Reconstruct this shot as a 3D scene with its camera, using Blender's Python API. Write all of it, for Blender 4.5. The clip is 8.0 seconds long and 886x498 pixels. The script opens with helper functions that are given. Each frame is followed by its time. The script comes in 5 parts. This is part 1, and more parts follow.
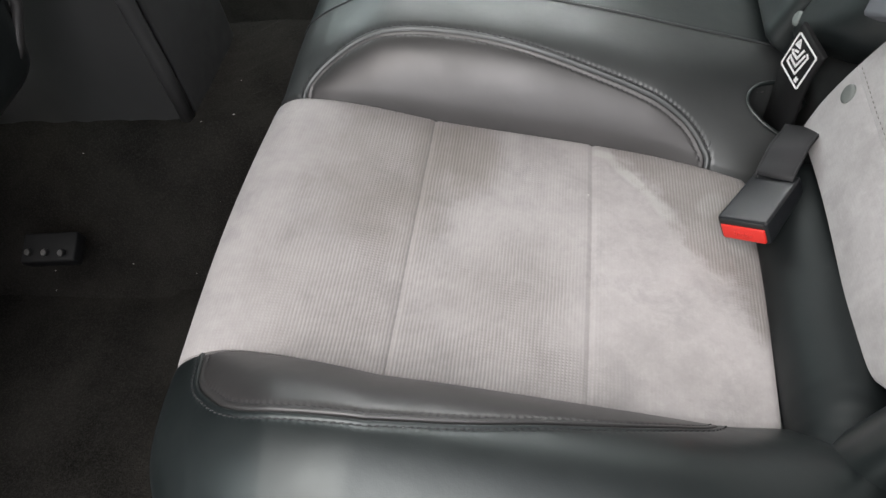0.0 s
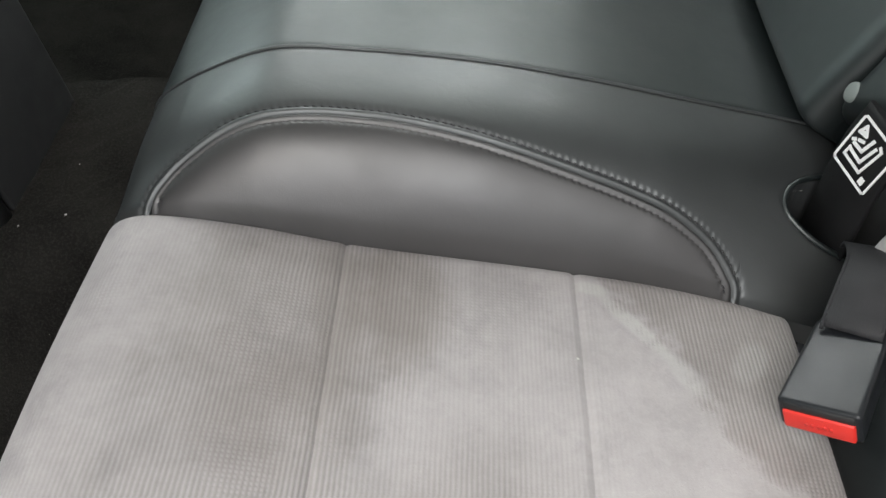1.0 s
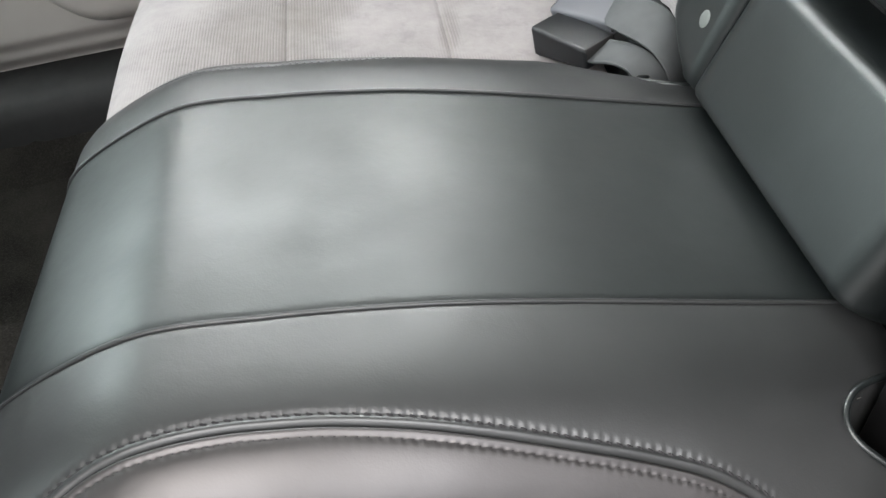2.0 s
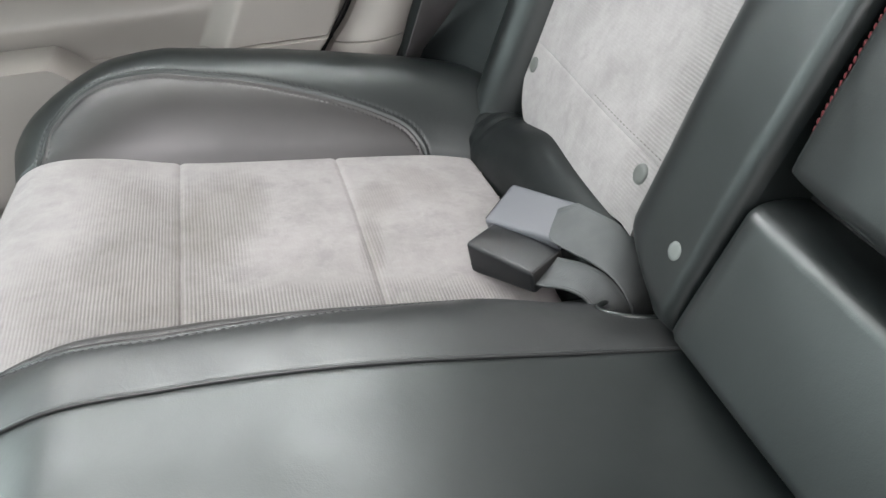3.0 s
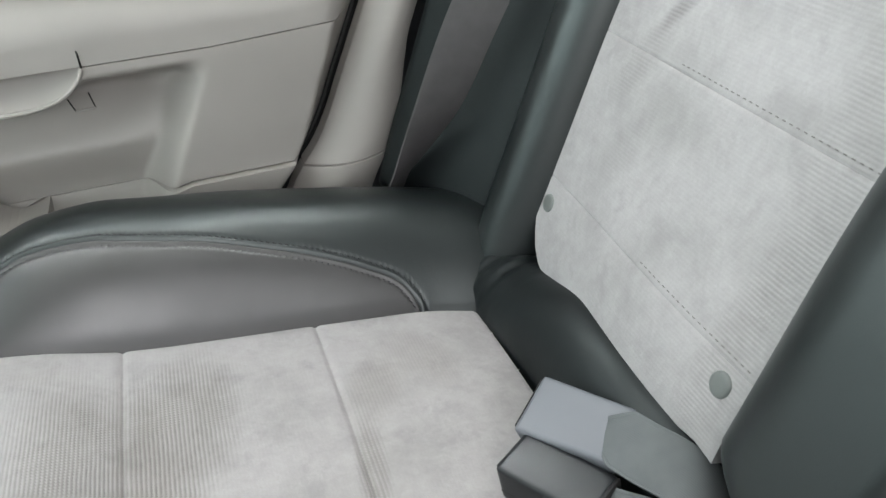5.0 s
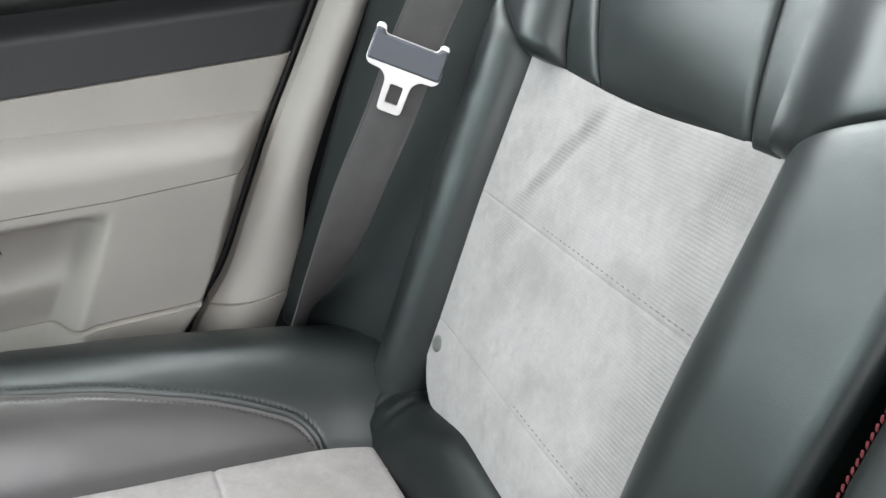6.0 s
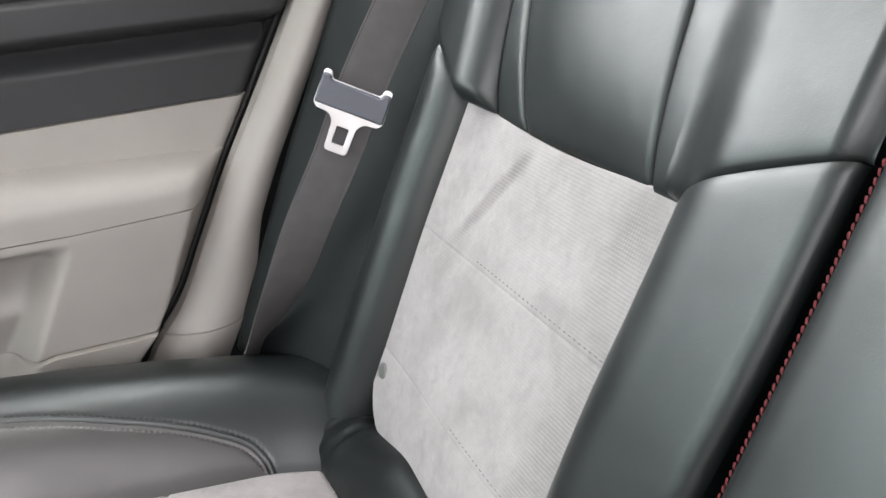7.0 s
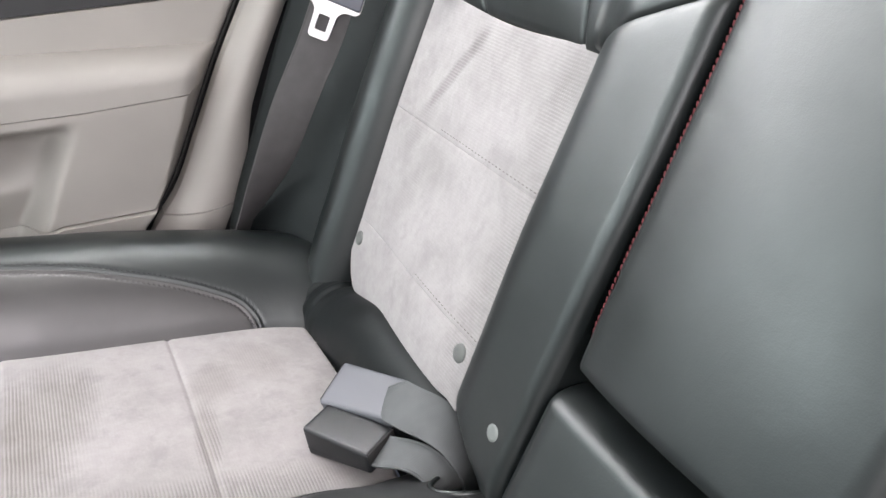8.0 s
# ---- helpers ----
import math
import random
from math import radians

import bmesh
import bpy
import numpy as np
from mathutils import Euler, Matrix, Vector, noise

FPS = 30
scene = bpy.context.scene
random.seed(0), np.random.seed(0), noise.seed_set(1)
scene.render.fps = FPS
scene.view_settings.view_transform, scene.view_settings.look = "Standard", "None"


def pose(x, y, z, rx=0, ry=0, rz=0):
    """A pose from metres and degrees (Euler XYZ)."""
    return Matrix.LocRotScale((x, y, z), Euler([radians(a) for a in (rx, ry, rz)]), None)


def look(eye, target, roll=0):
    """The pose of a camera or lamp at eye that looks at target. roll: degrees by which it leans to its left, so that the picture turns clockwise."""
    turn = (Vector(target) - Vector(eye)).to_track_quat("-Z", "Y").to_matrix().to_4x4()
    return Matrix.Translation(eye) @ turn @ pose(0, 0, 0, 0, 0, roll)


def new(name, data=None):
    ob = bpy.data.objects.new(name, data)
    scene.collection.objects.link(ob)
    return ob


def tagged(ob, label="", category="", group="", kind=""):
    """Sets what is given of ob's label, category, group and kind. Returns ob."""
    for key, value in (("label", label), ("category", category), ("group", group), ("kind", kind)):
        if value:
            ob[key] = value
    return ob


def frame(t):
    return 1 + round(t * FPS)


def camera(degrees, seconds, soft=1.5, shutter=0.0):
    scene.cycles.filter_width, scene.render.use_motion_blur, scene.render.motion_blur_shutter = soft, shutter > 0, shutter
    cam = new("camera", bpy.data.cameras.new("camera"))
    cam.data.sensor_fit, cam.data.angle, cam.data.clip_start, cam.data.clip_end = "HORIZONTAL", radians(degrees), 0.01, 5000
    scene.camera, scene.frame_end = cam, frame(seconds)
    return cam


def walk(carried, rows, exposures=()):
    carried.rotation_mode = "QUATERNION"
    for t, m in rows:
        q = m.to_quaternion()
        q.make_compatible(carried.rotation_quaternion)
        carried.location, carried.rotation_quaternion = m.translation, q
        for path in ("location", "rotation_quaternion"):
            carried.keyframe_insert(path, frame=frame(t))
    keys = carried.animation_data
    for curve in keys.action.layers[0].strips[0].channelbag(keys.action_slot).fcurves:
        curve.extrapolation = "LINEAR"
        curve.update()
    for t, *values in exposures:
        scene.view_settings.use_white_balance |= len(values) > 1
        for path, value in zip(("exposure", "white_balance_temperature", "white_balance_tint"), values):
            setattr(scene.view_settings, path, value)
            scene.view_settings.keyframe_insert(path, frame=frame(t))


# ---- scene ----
cam = camera(59.0, 8.0)
EXPOSURES = [
    (0, -0.52, 6500, 11), (0.5, -0.64, 6480, 10), (1.0, -0.55, 6450, 8), (1.5, -0.18, 6500, 9), (2.1, 0.12, 6550, 13), (3.5, -0.02, 6550, 12), (4.0, -0.10, 6500, 11),
    (5.5, 0.06, 6350, 8), (6.5, 0.15, 6550, 14), (7.0, 0.16, 6600, 16), (8.0, 0.34, 6600, 18)]
PATH = [
    (0, (-0.136, -0.81, 0.853), (-0.523, 0.424, -0.672), -12.8),
    (0.5, (-0.157, -0.676, 0.801), (-0.501, 0.514, -0.769), -12.1),
    (1, (-0.182, -0.57, 0.731), (-0.367, 0.725, -0.782), -7.7),
    (1.5, (-0.191, -0.491, 0.704), (-0.244, 0.871, -0.759), -7.6),
    (1.8, (-0.198, -0.425, 0.713), (-0.189, 0.948, -0.742), -8.4),
    (2, (-0.186, -0.386, 0.702), (-0.189, 1.053, -0.687), -11.5),
    (2.2, (-0.182, -0.334, 0.699), (-0.129, 1.136, -0.655), -10.9),
    (3.3, (-0.186, -0.202, 0.729), (0.177, 1.387, -0.43), -6.8),
    (3.5, (-0.183, -0.176, 0.739), (0.191, 1.412, -0.417), -6.5),
    (4, (-0.202, -0.113, 0.734), (0.061, 1.512, -0.402), -8.2),
    (4.2, (-0.199, -0.087, 0.727), (0.056, 1.541, -0.407), -8.6),
    (5.3, (-0.149, -0.033, 0.744), (0.345, 1.538, -0.391), -7.9),
    (5.5, (-0.141, -0.042, 0.752), (0.387, 1.536, -0.358), -7.7),
    (6, (-0.134, -0.07, 0.799), (0.524, 1.56, -0.156), -5.7),
    (6.5, (-0.118, -0.092, 0.825), (0.618, 1.555, -0.037), -5.0),
    (7, (-0.124, -0.114, 0.823), (0.62, 1.508, -0.08), -4.7),
    (7.5, (-0.141, -0.153, 0.805), (0.597, 1.434, -0.162), -3.9),
    (8, (-0.162, -0.235, 0.789), (0.574, 1.333, -0.212), -3.7),
]
walk(cam, [(t, look(eye, target, roll)) for t, eye, target, roll in PATH], EXPOSURES)

# ---------- world, sun, lights ----------
world = bpy.data.worlds.new("sky")
scene.world = world
world.use_nodes = True
wn, wl = world.node_tree.nodes, world.node_tree.links
sky = wn.new("ShaderNodeTexSky")
sky.sky_type = "NISHITA"
sky.sun_disc = False
sky.sun_elevation = radians(50)
sky.sun_rotation = radians(200)
sky.altitude = 50
sky.dust_density = 4.0
wl.new(sky.outputs[0], wn["Background"].inputs[0])
wn["Background"].inputs[1].default_value = 0.12


def sun_lamp(strength, angle, toward):
    data = bpy.data.lights.new("sun", "SUN")
    data.energy, data.angle, data.color = strength, radians(angle), (1.0, 0.97, 0.93)
    ob = new("sun", data)
    ob.matrix_world = look((0, 0, 6), toward)
    return ob


def opening_lamp(name, eye, target, width, height, watts, color):
    """The sky's light in an opening of the car body."""
    data = bpy.data.lights.new(name, "AREA")
    data.shape, data.size, data.size_y, data.energy, data.color = "RECTANGLE", width, height, watts, color
    ob = new(name, data)
    ob.matrix_world = look(eye, target)
    return ob


sun_lamp(1.5, 20, (1.5, 2.0, 0))
opening_lamp("near_door_light", (-0.30, -1.72, 1.95), (-0.2, 0.0, 0.66), 1.9, 2.2, 88, (1.0, 0.985, 0.99))
opening_lamp("far_rear_window_light", (-0.20, 0.690, 1.065), (-0.20, 0.0, 0.99), 0.92, 0.27, 9.5, (0.98, 1.0, 0.99))
opening_lamp("far_front_window_light", (-1.35, 0.90, 0.99), (-0.9, 0.0, 0.75), 0.80, 0.34, 11, (0.88, 1.0, 0.98))
opening_lamp("near_front_window_light", (-1.35, -0.90, 0.99), (-0.9, 0.0, 0.75), 0.80, 0.34, 7, (0.88, 1.0, 0.98))
opening_lamp("rear_window_light", (0.90, 0.0, 1.10), (-0.1, 0.0, 0.35), 1.36, 0.50, 12, (0.96, 1.0, 1.02))
opening_lamp("windscreen_light", (-1.72, 0.0, 1.10), (0.1, 0.0, 0.60), 1.3, 0.42, 11, (0.87, 1.0, 0.98))

# ---------- materials ----------


class Mat:
    """A node material and the few joints that all surfaces here share."""

    def __init__(self, name, rough=0.5, metal=0.0, spec=0.5):
        self.m = bpy.data.materials.new(name)
        self.m.use_nodes = True
        self.n, self.l = self.m.node_tree.nodes, self.m.node_tree.links
        self.p = self.n["Principled BSDF"]
        self.p.inputs["Roughness"].default_value = rough
        self.p.inputs["Metallic"].default_value = metal
        self.p.inputs["Specular IOR Level"].default_value = spec
        self.uv = None

    def coord(self, kind="Object"):
        node = self.n.new("ShaderNodeTexCoord")
        return node.outputs[kind]

    def noise(self, scale, detail=3.0, rough=0.55, vec=None, distort=0.0):
        node = self.n.new("ShaderNodeTexNoise")
        node.inputs["Scale"].default_value = scale
        node.inputs["Detail"].default_value = detail
        node.inputs["Roughness"].default_value = rough
        node.inputs["Distortion"].default_value = distort
        self.l.new(vec if vec else self.coord(), node.inputs["Vector"])
        return node.outputs[0]

    def voronoi(self, scale, vec=None, feature="F1"):
        node = self.n.new("ShaderNodeTexVoronoi")
        node.feature = feature
        node.inputs["Scale"].default_value = scale
        self.l.new(vec if vec else self.coord(), node.inputs["Vector"])
        return node.outputs["Distance"]

    def ramp(self, fac, stops):
        node = self.n.new("ShaderNodeValToRGB")
        e = node.color_ramp.elements
        while len(e) < len(stops):
            e.new(0.5)
        for k, (pos, col) in enumerate(stops):
            e[k].position = pos
            e[k].color = (*col, 1) if isinstance(col, tuple) else (col, col, col, 1)
        self.l.new(fac, node.inputs[0])
        return node.outputs[0]

    def math(self, op, a, b=None, c=None):
        node = self.n.new("ShaderNodeMath")
        node.operation = op
        for k, v in enumerate((a, b, c)):
            if v is None:
                continue
            if isinstance(v, (int, float)):
                node.inputs[k].default_value = v
            else:
                self.l.new(v, node.inputs[k])
        return node.outputs[0]

    def mix(self, fac, a, b, kind="MIX"):
        node = self.n.new("ShaderNodeMix")
        node.data_type, node.blend_type = "RGBA", kind
        for k, v in ((0, fac), (6, a), (7, b)):
            if isinstance(v, (int, float)):
                node.inputs[k].default_value = v
            elif isinstance(v, tuple):
                node.inputs[k].default_value = (*v, 1)
            else:
                self.l.new(v, node.inputs[k])
        return node.outputs[2]

    def bump(self, height, strength, dist, after=None):
        node = self.n.new("ShaderNodeBump")
        node.inputs["Strength"].default_value = strength
        node.inputs["Distance"].default_value = dist
        self.l.new(height, node.inputs["Height"])
        if after:
            self.l.new(after, node.inputs["Normal"])
        self.l.new(node.outputs[0], self.p.inputs["Normal"])
        return node.outputs[0]

    def color(self, c):
        if isinstance(c, tuple):
            self.p.inputs["Base Color"].default_value = (*c, 1)
        else:
            self.l.new(c, self.p.inputs["Base Color"])

    def rough(self, r):
        self.l.new(r, self.p.inputs["Roughness"])


def leather_material(name, base, rough=(0.36, 0.50), grain=900, tint=(1.0, 1.0, 1.0), creased=False, spec=0.7):
    a = Mat(name, 0.42, spec=spec)
    a.p.inputs["IOR"].default_value = 1.58
    a.p.inputs["Specular Tint"].default_value = tint + (1.0,)
    dark = tuple(c * 0.72 for c in base)
    light = tuple(min(1, c * 1.35 + 0.003) for c in base)
    big = a.noise(7, 4)
    a.color(a.ramp(big, [(0.3, dark), (0.55, base), (0.8, light)]))
    wear = a.noise(16, 5, 0.6)
    a.rough(a.ramp(wear, [(0.3, rough[0]), (0.7, rough[1])]))
    cells = a.voronoi(grain)
    one = a.bump(cells, 0.05, 0.0006)
    soft = a.noise(26, 3, 0.5)
    two = a.bump(soft, 0.06, 0.008, one)
    wrinkle = a.noise(95, 2, 0.6, distort=1.6)
    last = a.bump(wrinkle, 0.04, 0.0015, two)
    if creased:
        # sparse fine creases where people have sat
        cells = a.n.new("ShaderNodeTexVoronoi")
        cells.feature = "DISTANCE_TO_EDGE"
        cells.inputs["Scale"].default_value = 34
        warp = a.n.new("ShaderNodeVectorMath")
        warp.operation = "ADD"
        swirl = a.n.new("ShaderNodeTexNoise")
        swirl.inputs["Scale"].default_value = 22
        swirl.inputs["Detail"].default_value = 5
        small = a.n.new("ShaderNodeVectorMath")
        small.operation = "SCALE"
        small.inputs["Scale"].default_value = 0.03
        spot = a.coord("Object")
        a.l.new(spot, swirl.inputs["Vector"])
        a.l.new(swirl.outputs["Color"], small.inputs[0])
        a.l.new(spot, warp.inputs[0])
        a.l.new(small.outputs[0], warp.inputs[1])
        a.l.new(warp.outputs[0], cells.inputs["Vector"])
        lines = a.ramp(cells.outputs["Distance"], [(0.0, 0.0), (0.035, 1.0)])
        patch = a.ramp(a.noise(9, 3), [(0.50, 0.0), (0.66, 1.0)])
        dent = a.math("MULTIPLY", a.math("SUBTRACT", 1.0, lines), a.math("MULTIPLY", patch, -1.0))
        a.bump(dent, 0.06, 0.0008, last)
    return a.m


def suede_material(name, base, blobs, wedge=None, ribbed=0.18, spots=(), soiled=(0.165, 0.145, 0.128), fuzz=0.30, weave_all=0.04, worn=0.0):
    """Brushed microfibre with fine ribs. blobs: worn or soiled patches as (u, v, ru, rv, turn, ribs shown, darkening); elsewhere the nap lies smooth."""
    a = Mat(name, 0.92, spec=0.2)
    a.p.inputs["Sheen Weight"].default_value = 0.2
    a.p.inputs["Sheen Roughness"].default_value = 0.5
    uv = a.coord("UV")
    sep = a.n.new("ShaderNodeSeparateXYZ")
    a.l.new(uv, sep.inputs[0])
    U, V = sep.outputs[0], sep.outputs[1]
    rough_edge = a.math("MULTIPLY", a.math("SUBTRACT", a.noise(28, 5, 0.65, uv), 0.5), 0.8)

    def inside(d, soft):
        d = a.math("ADD", d, rough_edge)
        node = a.n.new("ShaderNodeMapRange")
        node.interpolation_type = "SMOOTHSTEP"
        node.inputs[1].default_value, node.inputs[2].default_value = 1 + soft, 1 - soft
        a.l.new(d, node.inputs[0])
        return node.outputs[0]

    where = a.math("MULTIPLY", a.ramp(a.noise(11, 3, 0.55, uv), [(0.45, 0.0), (0.65, 1.0)]), ribbed)
    # the near seat's ribs are worn free over most of its width
    front = a.ramp(a.math("ADD", U, a.math("MULTIPLY", rough_edge, 0.05)), [(0.20, 0.0), (0.25, 1.0)])
    where = a.math("ADD", where, a.math("MULTIPLY", a.math("MULTIPLY", a.math("LESS_THAN", V, 0.0), front), a.ramp(a.noise(9, 4, 0.6, uv), [(0.35, 0.12), (0.60, worn)])))
    soil = None
    for u0, v0, ru, rv, turn, rib, dark in blobs:
        c, sn = math.cos(radians(turn)), math.sin(radians(turn))
        du, dv = a.math("SUBTRACT", U, u0), a.math("SUBTRACT", V, v0)
        p = a.math("ADD", a.math("MULTIPLY", du, c / ru), a.math("MULTIPLY", dv, sn / ru))
        q = a.math("ADD", a.math("MULTIPLY", du, -sn / rv), a.math("MULTIPLY", dv, c / rv))
        d = a.math("SQRT", a.math("ADD", a.math("MULTIPLY", p, p), a.math("MULTIPLY", q, q)))
        m = inside(d, 0.48)
        where = a.math("ADD", where, a.math("MULTIPLY", m, rib))
        k = a.math("MULTIPLY", m, dark)
        soil = a.math("ADD", soil, k) if soil else k
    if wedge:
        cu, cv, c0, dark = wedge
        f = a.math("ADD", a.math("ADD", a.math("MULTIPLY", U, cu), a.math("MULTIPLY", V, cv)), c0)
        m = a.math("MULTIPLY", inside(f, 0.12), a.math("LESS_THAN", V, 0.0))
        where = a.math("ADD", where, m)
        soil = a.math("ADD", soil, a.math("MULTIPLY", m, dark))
    where = a.math("MINIMUM", a.math("MAXIMUM", where, weave_all), 1.0)
    warp = a.math("MULTIPLY", a.noise(30, 2, 0.5, uv), 0.0014)
    pitch = 2 * math.pi
    ribs = a.math("ADD", a.math("MULTIPLY", a.math("SINE", a.math("MULTIPLY", a.math("ADD", U, warp), pitch / 0.0030)), 0.5), 0.5)
    dots = a.math("ADD", a.math("MULTIPLY", a.math("SINE", a.math("MULTIPLY", V, pitch / 0.0027)), 0.5), 0.5)
    grid = a.ramp(a.noise(13, 2, 0.5, uv), [(0.50, 0.08), (0.68, 0.75)])
    weave = a.math("MULTIPLY", ribs, a.math("SUBTRACT", 1.0, a.math("MULTIPLY", grid, a.math("SUBTRACT", 1.0, dots))))
    nap = a.noise(16, 8, 0.72, uv, 0.15)
    brush = a.noise(130, 6, 0.75, uv, 0.8)
    low, high = tuple(c * 0.78 for c in base), tuple(min(1, c * 1.14) for c in base)
    c1 = a.ramp(nap, [(0.30, low), (0.50, base), (0.70, high)])
    c2 = a.mix(a.math("MULTIPLY", a.ramp(brush, [(0.35, 0.0), (0.65, 1.0)]), fuzz), c1, tuple(c * 0.72 for c in base))
    blot = a.ramp(a.noise(21, 6, 0.68, uv, 0.3), [(0.54, 0.0), (0.66, 1.0)])
    c3 = a.mix(a.math("MULTIPLY", blot, 0.42), c2, (0.225, 0.216, 0.218))
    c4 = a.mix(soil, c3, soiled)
    for u0, v0, ru, rv, turn, much in spots:
        c, sn = math.cos(radians(turn)), math.sin(radians(turn))
        du, dv = a.math("SUBTRACT", U, u0), a.math("SUBTRACT", V, v0)
        p = a.math("ADD", a.math("MULTIPLY", du, c / ru), a.math("MULTIPLY", dv, sn / ru))
        q = a.math("ADD", a.math("MULTIPLY", du, -sn / rv), a.math("MULTIPLY", dv, c / rv))
        d = a.math("SQRT", a.math("ADD", a.math("MULTIPLY", p, p), a.math("MULTIPLY", q, q)))
        c4 = a.mix(a.math("MULTIPLY", inside(d, 0.35), much), c4, (0.44, 0.435, 0.42))
    valley = a.math("MULTIPLY", a.math("SUBTRACT", 1.0, weave), a.math("MULTIPLY", where, 0.30))
    a.color(a.mix(valley, c4, (0.10, 0.088, 0.078)))
    one = a.bump(a.math("MULTIPLY", weave, where), 0.5, 0.0008)
    a.bump(a.noise(700, 2), 0.3, 0.0004, one)
    return a.m


def plastic_material(name, base, rough=0.5, grain=1400, strength=0.12, spec=0.5):
    a = Mat(name, rough, spec=spec)
    n = a.noise(5, 4)
    a.color(a.ramp(n, [(0.3, tuple(c * 0.9 for c in base)), (0.7, tuple(min(1, c * 1.06) for c in base))]))
    r = a.noise(40, 3)
    a.rough(a.ramp(r, [(0.3, max(0.02, rough - 0.06)), (0.7, min(1, rough + 0.07))]))
    a.bump(a.voronoi(grain), strength, 0.0004)
    return a.m


def carpet_material():
    a = Mat("carpet_pile", 0.95, spec=0.05)
    a.p.inputs["Sheen Weight"].default_value = 0.0
    fine = a.noise(420, 3, 0.7)
    big = a.noise(9, 5, 0.6)
    c = a.ramp(big, [(0.3, (0.0080, 0.0075, 0.0067)), (0.7, (0.026, 0.0242, 0.0212))])
    a.color(a.mix(a.math("MULTIPLY", a.ramp(fine, [(0.45, 0.0), (0.75, 1.0)]), 0.55), c, (0.055, 0.051, 0.046)))
    a.bump(fine, 0.9, 0.004)
    return a.m


def webbing_material(name, base):
    a = Mat(name, 0.62, spec=0.4)
    uv = a.coord("UV")
    sep = a.n.new("ShaderNodeSeparateXYZ")
    a.l.new(uv, sep.inputs[0])
    across = a.math("MULTIPLY", sep.outputs[1], 2 * math.pi / 0.0014)
    along = a.math("MULTIPLY", sep.outputs[0], 2 * math.pi / 0.0021)
    twill = a.math("SINE", a.math("ADD", along, across))
    h = a.math("ADD", a.math("MULTIPLY", twill, 0.3), a.math("SINE", across))
    n = a.noise(60, 4)
    a.color(a.ramp(n, [(0.3, tuple(c * 0.92 for c in base)), (0.7, tuple(c * 1.08 for c in base))]))
    a.bump(h, 0.14, 0.0005)
    return a.m


def metal_material(name, base, rough):
    a = Mat(name, rough, metal=1.0)
    a.color(base)
    a.bump(a.noise(300, 3), 0.05, 0.0005)
    a.rough(a.ramp(a.noise(60, 3), [(0.3, rough * 0.8), (0.7, rough * 1.3)]))
    return a.m


def thread_material(name, base):
    a = Mat(name, 0.85, spec=0.2)
    a.color(base)
    a.bump(a.noise(1500, 2), 0.3, 0.0004)
    return a.m


LEATHER = leather_material("black_leather", (0.0066, 0.0092, 0.0096), (0.36, 0.48), tint=(0.935, 1.0, 0.99), spec=0.72)
# darker, duller copy of the black leather; shade is put into its colour
LEATHER_SHADED = leather_material("shaded_black_leather", (0.0056, 0.0074, 0.0080), (0.46, 0.58), tint=(0.93, 1.0, 0.99), spec=0.30)
# creased leather, its base lightened to carry the light on the hump
LEATHER_WORN_LIT = leather_material("worn_lit_black_leather", (0.0235, 0.0252, 0.0256), (0.37, 0.50), tint=(0.96, 1.0, 1.0), creased=True, spec=0.82)
LEATHER_GREY = leather_material("charcoal_leather", (0.026, 0.0245, 0.0245), (0.38, 0.50), spec=0.85)
SEAT_BLOBS = [
    (0.415, -0.285, 0.075, 0.085, 0, 0.7, 0.34), (0.345, -0.262, 0.030, 0.055, 0, 0.7, 0.42), (0.388, -0.275, 0.016, 0.050, -8, 0.3, 0.22), (0.445, -0.430, 0.075, 0.10, 0, 0.8, 0.12),
    (0.405, -0.365, 0.035, 0.050, 20, 0.8, 0.15), (0.300, -0.420, 0.05, 0.06, 30, 0.4, 0.14), (0.330, -0.500, 0.12, 0.03, 0, 0.8, 0.0),
    (0.405, 0.350, 0.055, 0.12, -12, 1.0, 0.20), (0.350, 0.410, 0.035, 0.075, 15, 1.0, 0.26), (0.470, 0.290, 0.07, 0.06, 0, 0.9, 0.10),
    (0.300, 0.262, 0.16, 0.025, 0, 0.9, 0.06), (0.200, 0.420, 0.020, 0.040, 25, 0.2, 0.22), (0.150, 0.450, 0.025, 0.035, -20, 0.2, 0.20),
    (0.225, 0.335, 0.010, 0.045, 8, 1.0, 0.18), (0.470, 0.500, 0.03, 0.02, 0, 0.0, 0.16)]
BACK_BLOBS = [
    (0.614, 0.428, 0.048, 0.0078, -32, 0.5, 0.40), (0.646, 0.408, 0.014, 0.011, 0, 0.2, 0.22), (0.545, 0.462, 0.040, 0.014, -25, 0.3, 0.16), (0.645, 0.330, 0.035, 0.09, 0, 0.25, 0.10),
    (0.570, 0.258, 0.13, 0.024, 0, 0.35, 0.06), (0.480, 0.440, 0.035, 0.016, -20, 0.2, 0.16), (0.420, 0.250, 0.10, 0.020, 0, 0.38, 0.05),
    (0.520, 0.400, 0.018, 0.030, 20, 0.1, 0.14), (0.590, 0.480, 0.022, 0.016, 0, 0.1, 0.13)]
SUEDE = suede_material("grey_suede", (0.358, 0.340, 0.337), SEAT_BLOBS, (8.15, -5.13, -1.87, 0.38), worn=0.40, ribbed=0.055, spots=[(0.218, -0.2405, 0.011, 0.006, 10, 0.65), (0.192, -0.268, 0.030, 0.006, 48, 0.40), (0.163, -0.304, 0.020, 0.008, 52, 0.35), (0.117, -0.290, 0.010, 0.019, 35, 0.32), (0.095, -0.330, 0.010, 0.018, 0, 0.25)])
